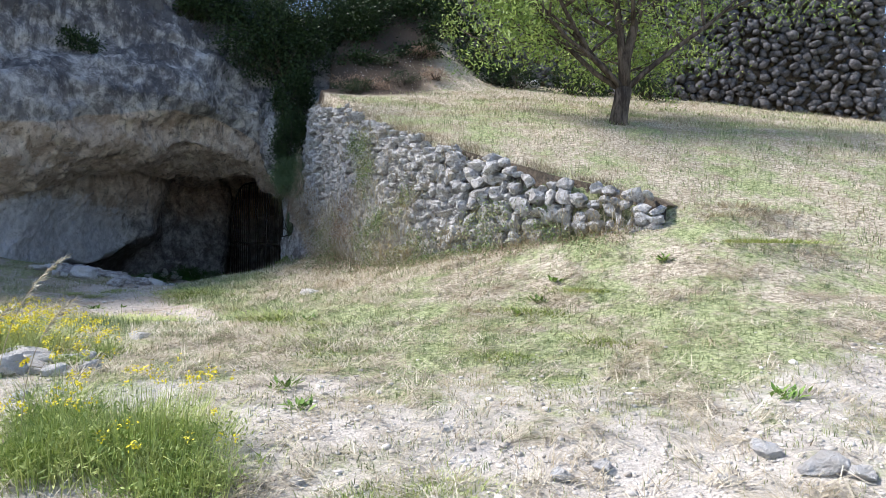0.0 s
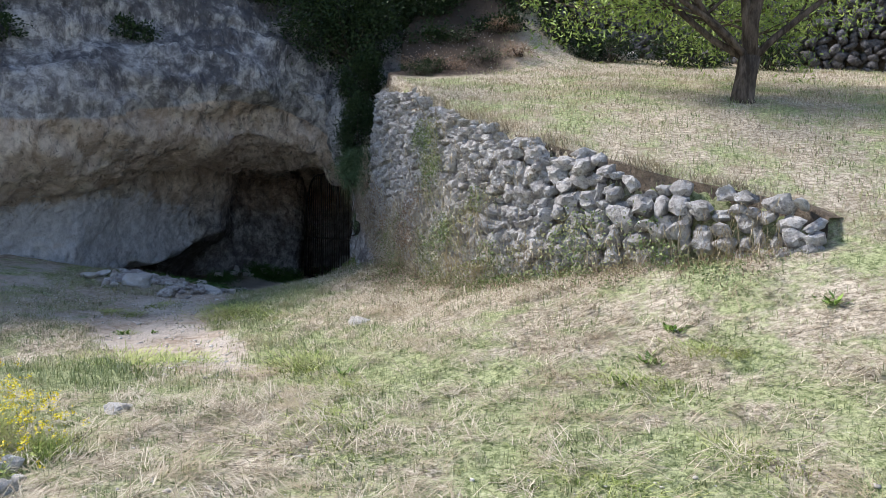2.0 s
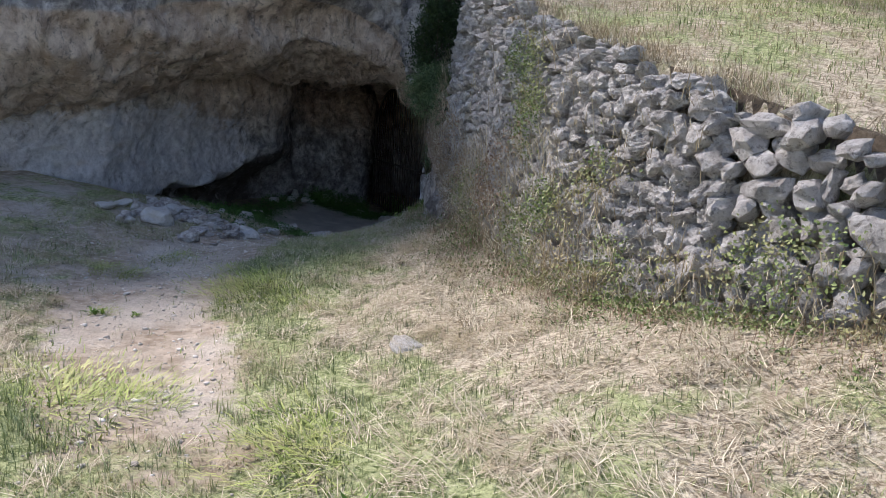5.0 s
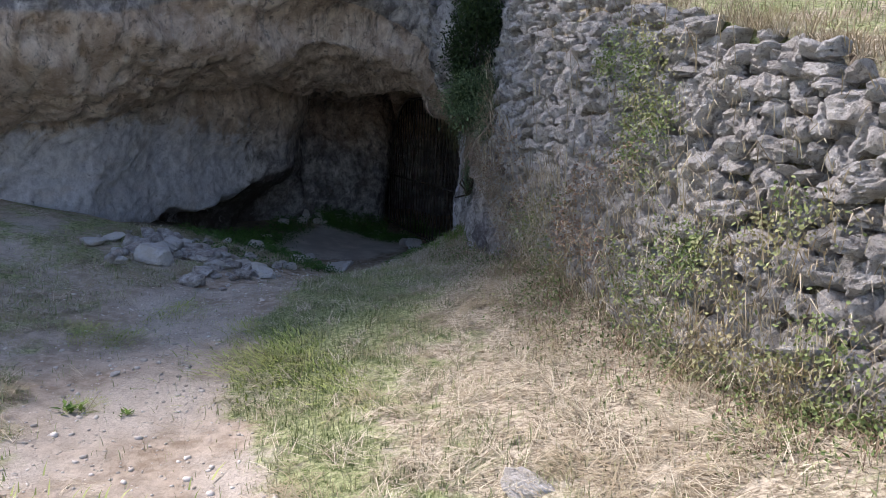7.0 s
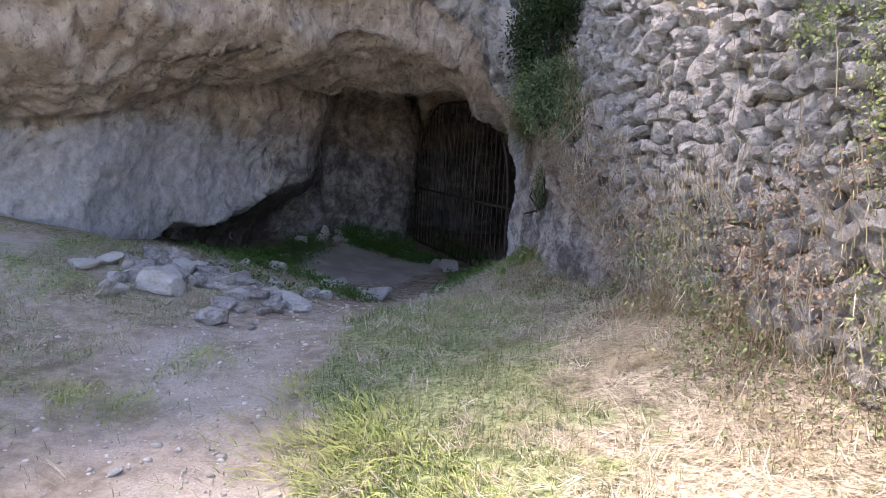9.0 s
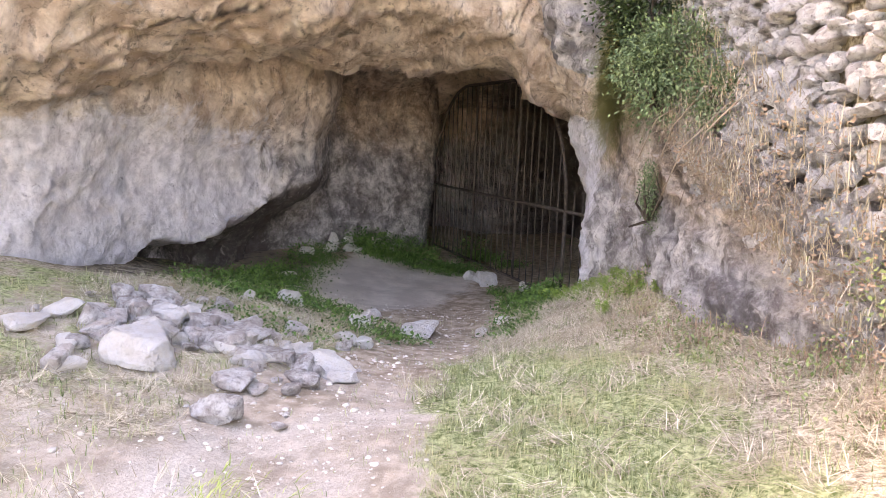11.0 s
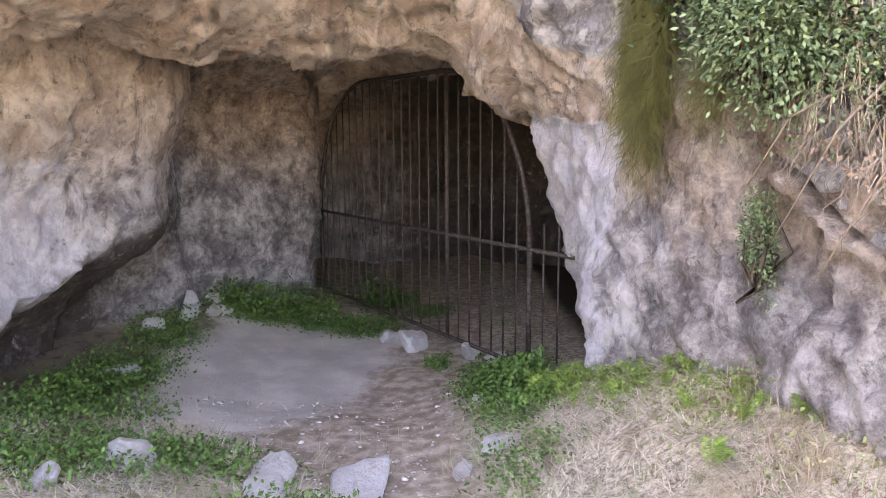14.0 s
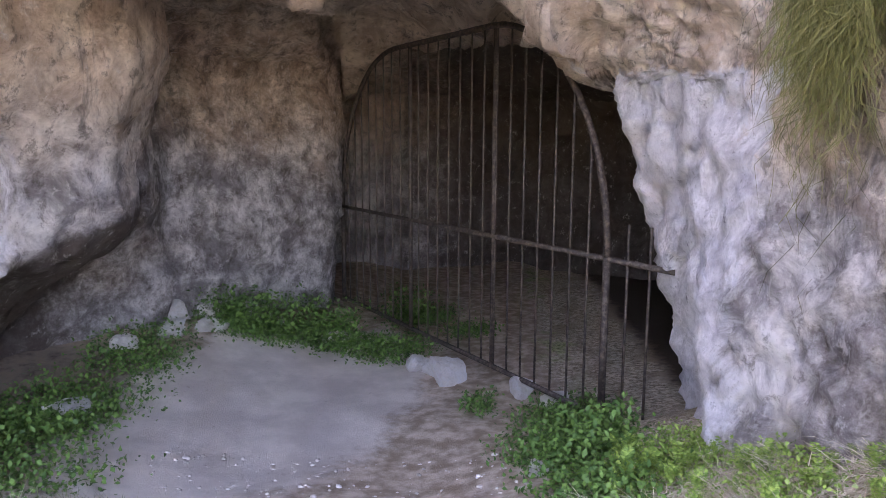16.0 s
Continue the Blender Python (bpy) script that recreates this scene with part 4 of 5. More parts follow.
def creeper(s0, h0, rs, rh, n, seed, material=LEAF_IVY, leaf=0.035, label="green creeper growing over the wall"):
    """Leaves rooted on the wall round a spot: metres along it, height over its foot."""
    rng = np.random.RandomState(seed)
    at, face = [], []
    knots = rng.normal(0, 0.5, (10, 2))
    for i in range(n):
        k = knots[rng.randint(10)]
        s = min(max(s0 + rs * (k[0] + rng.normal(0, 0.22)), 0.1), WS[-1] - 0.1)
        y = float(np.interp(s, WS, WY))
        h = h0 + rh * (k[1] + rng.normal(0, 0.22))
        if h < 0.0:
            h = -h * 0.5
        z = min(wall_foot(y) + h, wall_top(y) + 0.05)
        q, t, o = on_wall(s, z, rng.uniform(0.0, 0.12))
        at.append(q[:])
        face.append((o + Vector((0, 0, 0.4)))[:])
    at, face = np.array(at), np.array(face)
    way = rng.normal(0, 1, (n, 3)) + face * 0.7 + [0, 0, -0.2]
    v, f = leaves(at, way, face + rng.normal(0, 0.5, (n, 3)), rng.uniform(0.6, 1.4, n) * leaf, rng.uniform(0.5, 0.85, n) * leaf)
    ob = fast("creeper", v, f, material)
    return tagged(ob, label, "creeper", kind="stuff")


for i, (s0, h0, rs, rh, n) in enumerate(((2.0, 0.25, 0.55, 0.35, 1500), (2.9, 0.20, 0.6, 0.25, 1300), (4.6, 1.35, 0.5, 0.4, 1700), (5.2, 1.75, 0.5, 0.3, 1000), (4.3, 0.55, 0.6, 0.4, 1600), (3.7, 0.3, 0.5, 0.3, 1200),
                                         (5.3, 0.55, 0.7, 0.5, 1800), (6.3, 0.35, 0.8, 0.4, 1900), (7.3, 0.35, 0.8, 0.45, 1500), (3.4, 0.85, 0.4, 0.3, 500), (8.3, 0.3, 0.8, 0.5, 1300), (1.2, 0.15, 0.4, 0.2, 500))):
    dry = s0 > 5.0 and i % 2 == 0
    creeper(s0, h0, rs, rh, int(n * (0.7 if s0 < 5.0 else 0.55)), 80 + i, LEAF_RUST if dry else LEAF_IVY, 0.026, "dry brown creeper growing over the wall" if dry else "green creeper growing over the wall")


def dry_weeds(s_lo, s_hi, h_hi, n, seed, stick=0.25):
    """Dry stalks that stand and hang along the wall."""
    rng = np.random.RandomState(seed)
    root, way = [], []
    for i in range(n):
        s = rng.uniform(s_lo, s_hi)
        y = float(np.interp(s, WS, WY))
        q, t, o = on_wall(s, min(wall_foot(y) + h_hi * rng.uniform(0, 1) ** 1.6, wall_top(y)), rng.uniform(-0.02, 0.08))
        root.append(q[:])
        way.append((o * rng.uniform(0.2, 1) + t * rng.normal(0, 0.8))[:])
    v, f = blades(np.array(root), unit(np.array(way)), rng.uniform(0.3, 1.2, n) * stick, rng.uniform(0.003, 0.007, n), rng.uniform(0.3, 2.6, n))
    ob = fast("dry_weeds", v, f, LEAF_STRAW)
    return tagged(ob, "dry straw-coloured stalks tangled on the wall", "dry weeds", kind="stuff")


dry_weeds(0.2, 4.0, 0.35, 1300, 1, 0.2)
dry_weeds(3.0, 6.5, 1.0, 1900, 2, 0.2)
dry_weeds(6.0, 9.8, 0.9, 3000, 3, 0.2)
dry_weeds(3.2, 7.5, 2.2, 420, 4, 0.4)
dry_weeds(2.4, 5.2, 1.5, 1000, 5, 0.16)


def coping_straw(n, seed):
    """Dry grass of the terrace that leans over the top of the wall."""
    rng = np.random.RandomState(seed)
    root, way = [], []
    tops = rng.uniform(0.3, WS[-1] - 0.8, 46)
    for i in range(n):
        s = tops[rng.randint(46)] + rng.normal(0, 0.14)
        p, t, o = wall_at(min(max(s, 0.1), WS[-1]))
        rise = wall_top(p.y) - wall_foot(p.y)
        root.append((p - o * (0.15 * rise + rng.uniform(0.0, 0.5)) + Vector((0, 0, wall_top(p.y) - 0.05)))[:])
        way.append((o * rng.uniform(-0.2, 1) + t * rng.normal(0, 0.6))[:])
    v, f = blades(np.array(root), unit(np.array(way)), rng.uniform(0.05, 0.2, n), rng.uniform(0.003, 0.006, n), rng.uniform(0.6, 2.2, n))
    return tagged(fast("dry_weeds", v, f, LEAF_STRAW), "dry straw leaning over the top of the wall", "dry weeds", kind="stuff")


coping_straw(9000, 6)


def foot_weeds(s_lo, s_hi, reach, clumps, tall, seed):
    """Leafy weeds, brown stalks and rusty debris on the ground along the wall."""
    rng = np.random.RandomState(seed)
    leaf_at, leaf_face, stem_at, stem_way, stem_long = [], [], [], [], []
    for _ in range(clumps):
        s, out, r = rng.uniform(s_lo, s_hi), reach * rng.rand() ** 1.6, rng.uniform(0.06, 0.16)
        p, t, o = wall_at(s)
        x, y = p.x + o.x * out, p.y + o.y * out
        high = tall * rng.uniform(0.4, 1.1) * (1 - 0.6 * out / reach)
        k = rng.randint(15, 60)
        gx, gy = x + rng.normal(0, r, k), y + rng.normal(0, r, k)
        gz = ground_height(np.minimum(gx, np.interp(gy, FOOT_Y, FOOT_X) + 0.05), gy) + high * rng.rand(k)
        leaf_at.append(np.stack([gx, gy, gz], 1))
        k = rng.randint(12, 40)
        gx, gy = x + rng.normal(0, r, k), y + rng.normal(0, r, k)
        gz = ground_height(np.minimum(gx, np.interp(gy, FOOT_Y, FOOT_X) + 0.05), gy)
        stem_at.append(np.stack([gx, gy, gz], 1))
        stem_long.append(rng.uniform(0.4, 1.5, k) * high)
    at = np.concatenate(leaf_at)
    n = len(at)
    v, f = leaves(at, rng.normal(0, 1, (n, 3)) + [-0.4, -0.2, 0.1], rng.normal(0, 0.5, (n, 3)) + [0, 0, 1], rng.uniform(0.015, 0.04, n), rng.uniform(0.008, 0.02, n))
    tagged(fast("leafy_weeds", v, f, LEAF_IVY), "low leafy weeds along the foot of the wall", "weeds", kind="stuff")
    at = np.concatenate(stem_at)
    n = len(at)
    v, f = blades(at, flat_ways(rng, n), np.concatenate(stem_long), rng.uniform(0.003, 0.006, n), rng.uniform(0.1, 1.6, n))
    tagged(fast("brown_stalks", v, f, LEAF_RUST), "reddish-brown dead stalks along the foot of the wall", "dry weeds", kind="stuff")


foot_weeds(0.3, 3.2, 0.5, 70, 0.13, 7)
foot_weeds(2.6, 5.6, 0.5, 75, 0.16, 8)
foot_weeds(5.2, 9.6, 0.6, 110, 0.18, 9)


# ---- loose stones ----
rng = np.random.RandomState(77)
LOOSE = [stone_mesh("loose_stone", rng, 0.045, 3, WHITE_STONE, 11) for _ in range(8)]
ROCKS = [stone_mesh("rock", rng, 0.045, 3, RUBBLE_STONE, 11) for _ in range(8)]


def loose_stone(x, y, size, flat=0.65, pale=True, label="", group="", lift=0.25):
    me = (LOOSE if pale else ROCKS)[rng.randint(8)]
    ob = new("stone", me)
    tagged(ob, label or ("pale limestone lying on the ground" if pale else "grey broken rock lying in the rubble"), "stone", group)
    z = float(ground_height(x, y))
    ob.matrix_basis = Matrix.Translation((x, y, z + size * flat * lift)) @ pose(0, 0, 0, rng.uniform(-12, 12), rng.uniform(-12, 12), rng.uniform(0, 360)) @ Matrix.Diagonal((size, size * rng.uniform(0.65, 0.95), size * flat, 1))
    return ob


RUBBLE = "rubble at the cave mouth"
for x, y, size, flat in ((-6.2, 12.2, 0.42, 0.5), (-6.88, 12.0, 0.34, 0.35), (-5.1, 12.55, 0.34, 0.62), (-5.05, 14.75, 0.46, 0.42), (-6.05, 11.95, 0.46, 0.6), (-5.46, 14.3, 0.34, 0.4),
                         (-6.3, 14.6, 0.36, 0.55), (-5.55, 14.6, 0.42, 0.35), (-6.5, 14.1, 0.2, 0.6), (-7.3, 16.75, 0.34, 0.45), (-7.4, 17.75, 0.3, 0.5), (-7.2, 18.1, 0.28, 0.5), (-7.05, 18.45, 0.24, 0.6),
                         (-6.5, 18.9, 0.16, 0.8), (-5.12, 18.25, 0.30, 0.6), (-4.86, 18.0, 0.38, 0.7), (-4.98, 18.12, 0.26, 0.7), (-4.26, 17.65, 0.26, 0.7), (-4.05, 17.4, 0.24, 0.7),
                         (-4.46, 14.8, 0.16, 0.6), (-4.2, 14.95, 0.3, 0.3), (-4.3, 16.0, 0.14, 0.7), (-6.0, 19.0, 0.36, 0.5), (-5.34, 13.5, 0.3, 0.4), (-7.35, 18.55, 0.32, 0.7), (-7.1, 18.75, 0.3, 0.6), (-6.95, 18.5, 0.24, 0.6), (-7.25, 18.3, 0.22, 0.6), (-6.7, 18.95, 0.3, 0.8)):
    loose_stone(x, y, size, flat, True, "", RUBBLE)
for i in range(100):
    w = rng.uniform(0, 1)
    x, y = -7.0 + 1.85 * w + rng.normal(0, 0.12), 12.75 + 0.25 * math.sin(w * 5) + rng.normal(0, 0.48)
    loose_stone(x, y, 0.05 + 0.25 * rng.rand() ** 2, rng.uniform(0.45, 0.85), rng.rand() < 0.22, "", RUBBLE, 0.27)
for i in range(48):
    w = rng.uniform(0, 1) ** 1.3
    x, y = -6.6 + 1.2 * w + rng.normal(0, 0.1), 12.35 + 0.5 * w + rng.normal(0, 0.38)
    loose_stone(x, y, rng.uniform(0.14, 0.32) * (1 - 0.3 * w), rng.uniform(0.5, 0.85), rng.rand() < 0.3, "", RUBBLE, 0.24)
for x, y, size in ((1.35, 2.91, 0.15), (1.47, 2.72, 0.20), (1.6, 2.66, 0.14), (0.48, 2.82, 0.13), (0.02, 3.3, 0.08), (0.66, 2.9, 0.12), (1.13, 2.72, 0.10), (-0.55, 2.7, 0.09), (-2.36, 5.47, 0.16), (-4.42, 9.2, 0.07)):
    loose_stone(x, y, size, 0.42)
loose_stone(-1.5, 8.12, 0.34, 0.3, True, "flat pale stone half sunk in the grass", "", -0.12)
loose_stone(2.0, 16.6, 0.42, 0.6, True, "pale boulder on the grassy terrace")
loose_stone(2.75, 16.9, 0.5, 0.6, False, "grey boulder on the grassy terrace")
for i in range(72):
    x, y = min(-2.75 + rng.normal(0, 0.34), -2.1 - 0.1 * rng.rand()), 4.22 + rng.normal(0, 0.2)
    loose_stone(x, y, 0.07 + 0.2 * rng.rand() ** 2, rng.uniform(0.45, 0.75), True, "pale rough limestone in a heap beside the path", "stone heap")

# ---- yellow-flowered plants ----
def tuft(name, n, tall, wide, material, seed, label, group, spread_by=0.08, bend=0.9):
    rng = np.random.RandomState(seed)
    root = np.concatenate([rng.normal(0, spread_by, (n, 2)), np.zeros((n, 1))], 1)
    way = unit(root * [1, 1, 0] + rng.normal(0, spread_by * 0.7, (n, 3)) * [1, 1, 0] + 1e-6)
    v, f = blades(root - [0, 0, 0.02], way, rng.uniform(0.5, 1.1, n) * tall, rng.uniform(0.6, 1.2, n) * wide, rng.uniform(0.1, 1.0, n) * bend)
    ob = fast(name, v, f, material)
    return tagged(ob, label, name.replace("_", " "), group, "stuff")


def flowering_bush(x, y, r, tall, n, flowers, seed, label):
    rng = np.random.RandomState(seed)
    ob = tagged(new("flowering_bush"), label, "bush")
    ob.location = (x, y, float(ground_height(x, y)) - 0.02)
    root = np.concatenate([rng.normal(0, r * 0.45, (n, 2)), np.zeros((n, 1))], 1)
    way = unit(root * [1, 1, 0] * 1.5 + rng.normal(0, r * 0.4, (n, 3)) * [1, 1, 0] + 1e-6)
    v, f = blades(root, way, rng.uniform(0.35, 1.15, n) * tall, rng.uniform(0.002, 0.0045, n), rng.uniform(0.2, 1.7, n))
    tagged(fast("stalk_work", v, f, LEAF_TUFT, ob), kind="stuff")
    tips = v.reshape(-1, 5, 3)
    k = rng.randint(n, size=n * 3)
    at = tips[k, 2] * rng.uniform(0.3, 1, (n * 3, 1)) + tips[k, 4] * 0
    lv, lf = leaves(at, rng.normal(0, 1, (n * 3, 3)) + [0, 0, 0.6], rng.normal(0, 1, (n * 3, 3)), rng.uniform(0.02, 0.045, n * 3), rng.uniform(0.006, 0.012, n * 3))
    fast("foliage", lv, lf, LEAF_TUFT, ob)
    tall_ones = np.argsort(-tips[:, 4, 2])[:max(flowers * 2, 10)]
    pick = rng.choice(tall_ones, flowers)
    m = 9
    at = np.repeat(tips[pick, 4], m, 0) + rng.normal(0, 0.010, (flowers * m, 3))
    pv, pf = leaves(at, rng.normal(0, 1, (flowers * m, 3)), rng.normal(0, 0.3, (flowers * m, 3)) + [0, 0, 1], np.full(flowers * m, 0.014), np.full(flowers * m, 0.010))
    tagged(fast("flower_head", pv, pf, PETAL, ob, "small yellow flowers"), kind="stuff")
    return ob


YELLOW = "green grassy bush with small yellow flowers"
for i, (x, y, r, tall, n, fl) in enumerate(((-1.25, 2.95, 0.34, 0.30, 2200, 40), (-1.6, 2.8, 0.26, 0.24, 1300, 12), (-1.0, 2.65, 0.24, 0.22, 1100, 10), (-1.75, 3.2, 0.22, 0.34, 700, 12), (-2.75, 4.75, 0.26, 0.30, 800, 150), (-3.2, 5.0, 0.4, 0.30, 900, 170), (-2.3, 4.75, 0.18, 0.18, 300, 25), (-2.3, 4.35, 0.1, 0.2, 100, 25))):
    flowering_bush(x, y, r, tall, n, fl, 120 + i, YELLOW)

GREENS = [tuft("grass_tuft", 900, 0.055, 0.003, LEAF_TUFT, 5 + i, "small tuft of fresh green grass", "green tufts", 0.085, 1.5) for i in range(3)]
DRIES = [tuft("dry_tuft", 260, 0.11, 0.003, LEAF_STRAW, 15 + i, "tuft of dry straw-coloured grass", "dry tufts", 0.06, 1.5) for i in range(2)]
for i, (x, y, k) in enumerate(((-0.13, 2.72, 1.5), (0.0, 2.66, 1.3), (-0.25, 2.62, 1.4), (-0.78, 5.3, 1.3), (-0.95, 5.5, 1.0), (0.46, 4.62, 0.9), (0.8, 4.0, 0.9), (1.15, 4.8, 1.0), (2.9, 6.3, 1.4), (0.82, 5.75, 1.2), (1.22, 5.9, 1.1),
                               (-3.2, 6.9, 1.6), (-3.5, 7.1, 1.5), (-2.9, 7.2, 1.2), (-1.43, 6.85, 1.4), (-1.6, 7.0, 1.2), (-4.28, 8.66, 1.0), (-3.27, 9.6, 1.6), (-3.1, 9.8, 1.6), (-3.35, 9.9, 1.3), (-5.0, 9.8, 0.9), (-5.2, 9.7, 0.8), (-4.0, 10.4, 0.9), (-2.6, 9.2, 1.2), (-5.1, 10.6, 1.0), (-1.0, 6.2, 1.1))):
    m = pose(x, y, float(ground_height(x, y)), 0, 0, 40 * i) @ Matrix.Diagonal((k * 1.25, k * 1.25, k * 0.65, 1))
    if i < 3:
        GREENS[i].matrix_basis = m
    else:
        copy_thing(GREENS[i % 3], m)
for i, (x, y, k) in enumerate(((-0.76, 2.72, 1.0), (-0.9, 2.6, 1.1), (-0.7, 2.6, 0.9), (2.9, 7.0, 1.6), (2.7, 6.8, 1.4), (0.26, 5.9, 0.9), (3.2, 6.9, 1.3), (-1.2, 8.6, 1.2), (-0.5, 8.3, 1.3), (0.3, 7.4, 1.3), (-1.6, 9.6, 1.2), (-1.9, 10.6, 1.3), (-2.3, 11.6, 1.2))):
    m = pose(x, y, float(ground_height(x, y)), 0, 0, 50 * i) @ Matrix.Diagonal((k * 1.25, k * 1.25, k * 0.65, 1))
    if i < 2:
        DRIES[i].matrix_basis = m
    else:
        copy_thing(DRIES[i % 2], m)


def rosette(seed, label):
    """A flat rosette of long toothed leaves."""
    rng = np.random.RandomState(seed)
    k = 34
    a = np.arange(k) * 2.4 + rng.normal(0, 0.2, k)
    way = np.stack([np.cos(a), np.sin(a), rng.uniform(0.1, 1.3, k)], 1)
    long = rng.uniform(0.025, 0.08, k)
    v, f = leaves(rng.normal(0, 0.025, (k, 3)) * [1, 1, 0.3], way, np.tile([0.0, 0.0, 1.0], (k, 1)), long, long * 0.3)
    return tagged(fast("weed_rosette", v, f, LEAF_FERN), label, "weed", "broad-leaved weeds")


ROSETTES = [rosette(400 + i, "green broad-leaved weed in the mown grass") for i in range(3)]
for i, (x, y, k) in enumerate(((0.81, 5.89, 1.3), (-1.21, 6.39, 1.1), (-4.3, 8.66, 1.2), (-0.9, 3.97, 1.1), (-3.94, 8.69, 0.6), (1.0, 6.2, 1.0), (0.62, 5.7, 0.8), (1.9, 6.1, 1.1), (-0.72, 3.55, 1.0), (1.75, 3.55, 1.0))):
    m = pose(x, y, float(ground_height(x, y)) + 0.005, 0, 0, 70 * i) @ Matrix.Scale(k, 4)
    if i < 3:
        ROSETTES[i].matrix_basis = m
    else:
        copy_thing(ROSETTES[i % 3], m)


def dry_branch(pts, r):
    ob = part("dry_branch", rod(bmesh.new(), pts, [r * (1 - 0.7 * i / (len(pts) - 1)) for i in range(len(pts))], 5), TWIG)
    return tagged(ob, "thin bare dry stem hanging down the bank", "twig")


for a, b, c in (((-2.75, 13.6, 2.6), (-3.0, 13.75, 2.25), (-3.12, 14.0, 1.75)), ((-2.7, 13.4, 2.4), (-2.95, 13.5, 2.1), (-3.1, 13.7, 1.6)), ((-2.8, 13.8, 2.5), (-3.1, 13.95, 2.3), (-3.2, 14.1, 2.0)), ((-2.6, 13.2, 2.5), (-2.85, 13.3, 2.2), (-2.95, 13.45, 1.7))):
    dry_branch([a, b, c], 0.009)

def seed_stalk(x, y, tall, way, seed):
    """A long grass stalk that nods under its pale feathery ear."""
    rng = np.random.RandomState(seed)
    ob = tagged(new("grass_stalk"), "tall dry grass stalk with a pale feathery ear", "grass")
    ob.location = (x, y, float(ground_height(x, y)))
    w = Vector((math.cos(way), math.sin(way), 0))
    pts = [w * (0.30 * tall * t ** 2.4) + Vector((0, 0, tall * (t - 0.14 * t ** 4))) for t in [i / 9 for i in range(10)]]
    part("stalk", rod(bmesh.new(), pts, 0.0022, 4), LEAF_STRAW, ob)
    n = 90
    t = rng.uniform(0.68, 1.0, n)
    at = np.array([(w * (0.30 * tall * k ** 2.4) + Vector((0, 0, tall * (k - 0.14 * k ** 4))))[:] for k in t])
    v, f = leaves(at, rng.normal(0, 0.5, (n, 3)) + [w.x, w.y, 0.5], rng.normal(0, 1, (n, 3)), rng.uniform(0.02, 0.045, n), rng.uniform(0.003, 0.006, n))
    fast("ear", v, f, LEAF_STRAW, ob, "pale feathery ear")
    return ob


for i, (x, y, tall, way) in enumerate(((-1.95, 3.05, 0.95, 0.4), (-2.2, 3.2, 0.85, 2.4), (-1.8, 3.0, 0.75, 0.1), (-2.0, 2.9, 0.7, 1.0))):
    seed_stalk(x, y, tall, way, 300 + i)

# ---- wall behind the terrace ----
def build_back_wall():
    wall = tagged(new("wall_back"), "tall dark rubble retaining wall behind the terrace", "wall", kind="structure")
    rng = np.random.RandomState(91)
    a, b = Vector((0.6, 17.6, 0)), Vector((8.8, 14.3, 0))
    t = (b - a).normalized()
    o = Vector((t.y, -t.x, 0))
    long = (b - a).length
    n = 40
    ring = []
    for i in range(n):
        p = a + t * long * i / (n - 1)
        z = float(ground_height(p.x, p.y))
        ring.append([p + Vector((0, 0, z - 0.5)), p - o * 0.35 + Vector((0, 0, 8.6)), p - o * 1.6 + Vector((0, 0, 8.8))])
    put("core", raw("core", [v[:] for r in ring for v in r], grid_faces(n, 3)), CORE, wall)
    end = [b + Vector((0, 0, 3.0)), b - o * 6 + Vector((0, 0, 3.0)), b - o * 6 + Vector((0, 0, 8.6)), b - o * 0.35 + Vector((0, 0, 8.6))]
    put("end_core", raw("end_core", [v[:] for v in end], [(0, 1, 2, 3)]), CORE, wall)
    kinds = [stone_mesh("s", rng, 0.06, 1, None, 9) for _ in range(10)]
    data = [(np.array([v.co[:] for v in m.vertices]), np.array([list(p.vertices) for p in m.polygons])) for m in kinds]
    chunks = []
    z = -0.3
    while z < 5.2:
        s = rng.uniform(-0.2, 0)
        while s < long:
            w, h = rng.uniform(0.09, 0.30), rng.uniform(0.09, 0.22)
            p = a + t * s
            ground = float(ground_height(p.x, p.y))
            q = p + o * (0.05 - 0.05 * z + rng.uniform(-0.06, 0.06)) + Vector((0, 0, ground + z + rng.uniform(-0.05, 0.05)))
            m = np.array(Matrix.Translation(q) @ Matrix((t, o, Vector((0, 0, 1)))).transposed().to_4x4() @ pose(0, 0, 0, rng.uniform(-15, 15), rng.normal(0, 25), 0) @ Matrix.Diagonal((w * 1.2, 0.3, h * 1.3, 1)))
            v, f = data[rng.randint(10)]
            chunks.append((v @ m[:3, :3].T + m[:3, 3], f))
            s += w
        z += 0.135
    for _ in range(260):
        q = b - o * rng.uniform(0, 5.5) + Vector((0.02, 0, rng.uniform(3.6, 8.4)))
        v, f = data[rng.randint(10)]
        chunks.append((v * rng.uniform(0.2, 0.42, 3) + np.array(q), f))
    v, f = join(chunks)
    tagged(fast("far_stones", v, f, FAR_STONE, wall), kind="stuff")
    return wall


build_back_wall()
rng = np.random.RandomState(92)
for i in range(7):
    x = -0.2 + 0.75 * i + rng.normal(0, 0.15)
    y = 17.1 - 0.32 * i
    shrub((x, y, float(ground_height(x, y)) + 0.25), (0.5, 0.3, 0.35), 1500, LEAF_DARK, "low shrub along the foot of the far wall", 200 + i, 0.06)


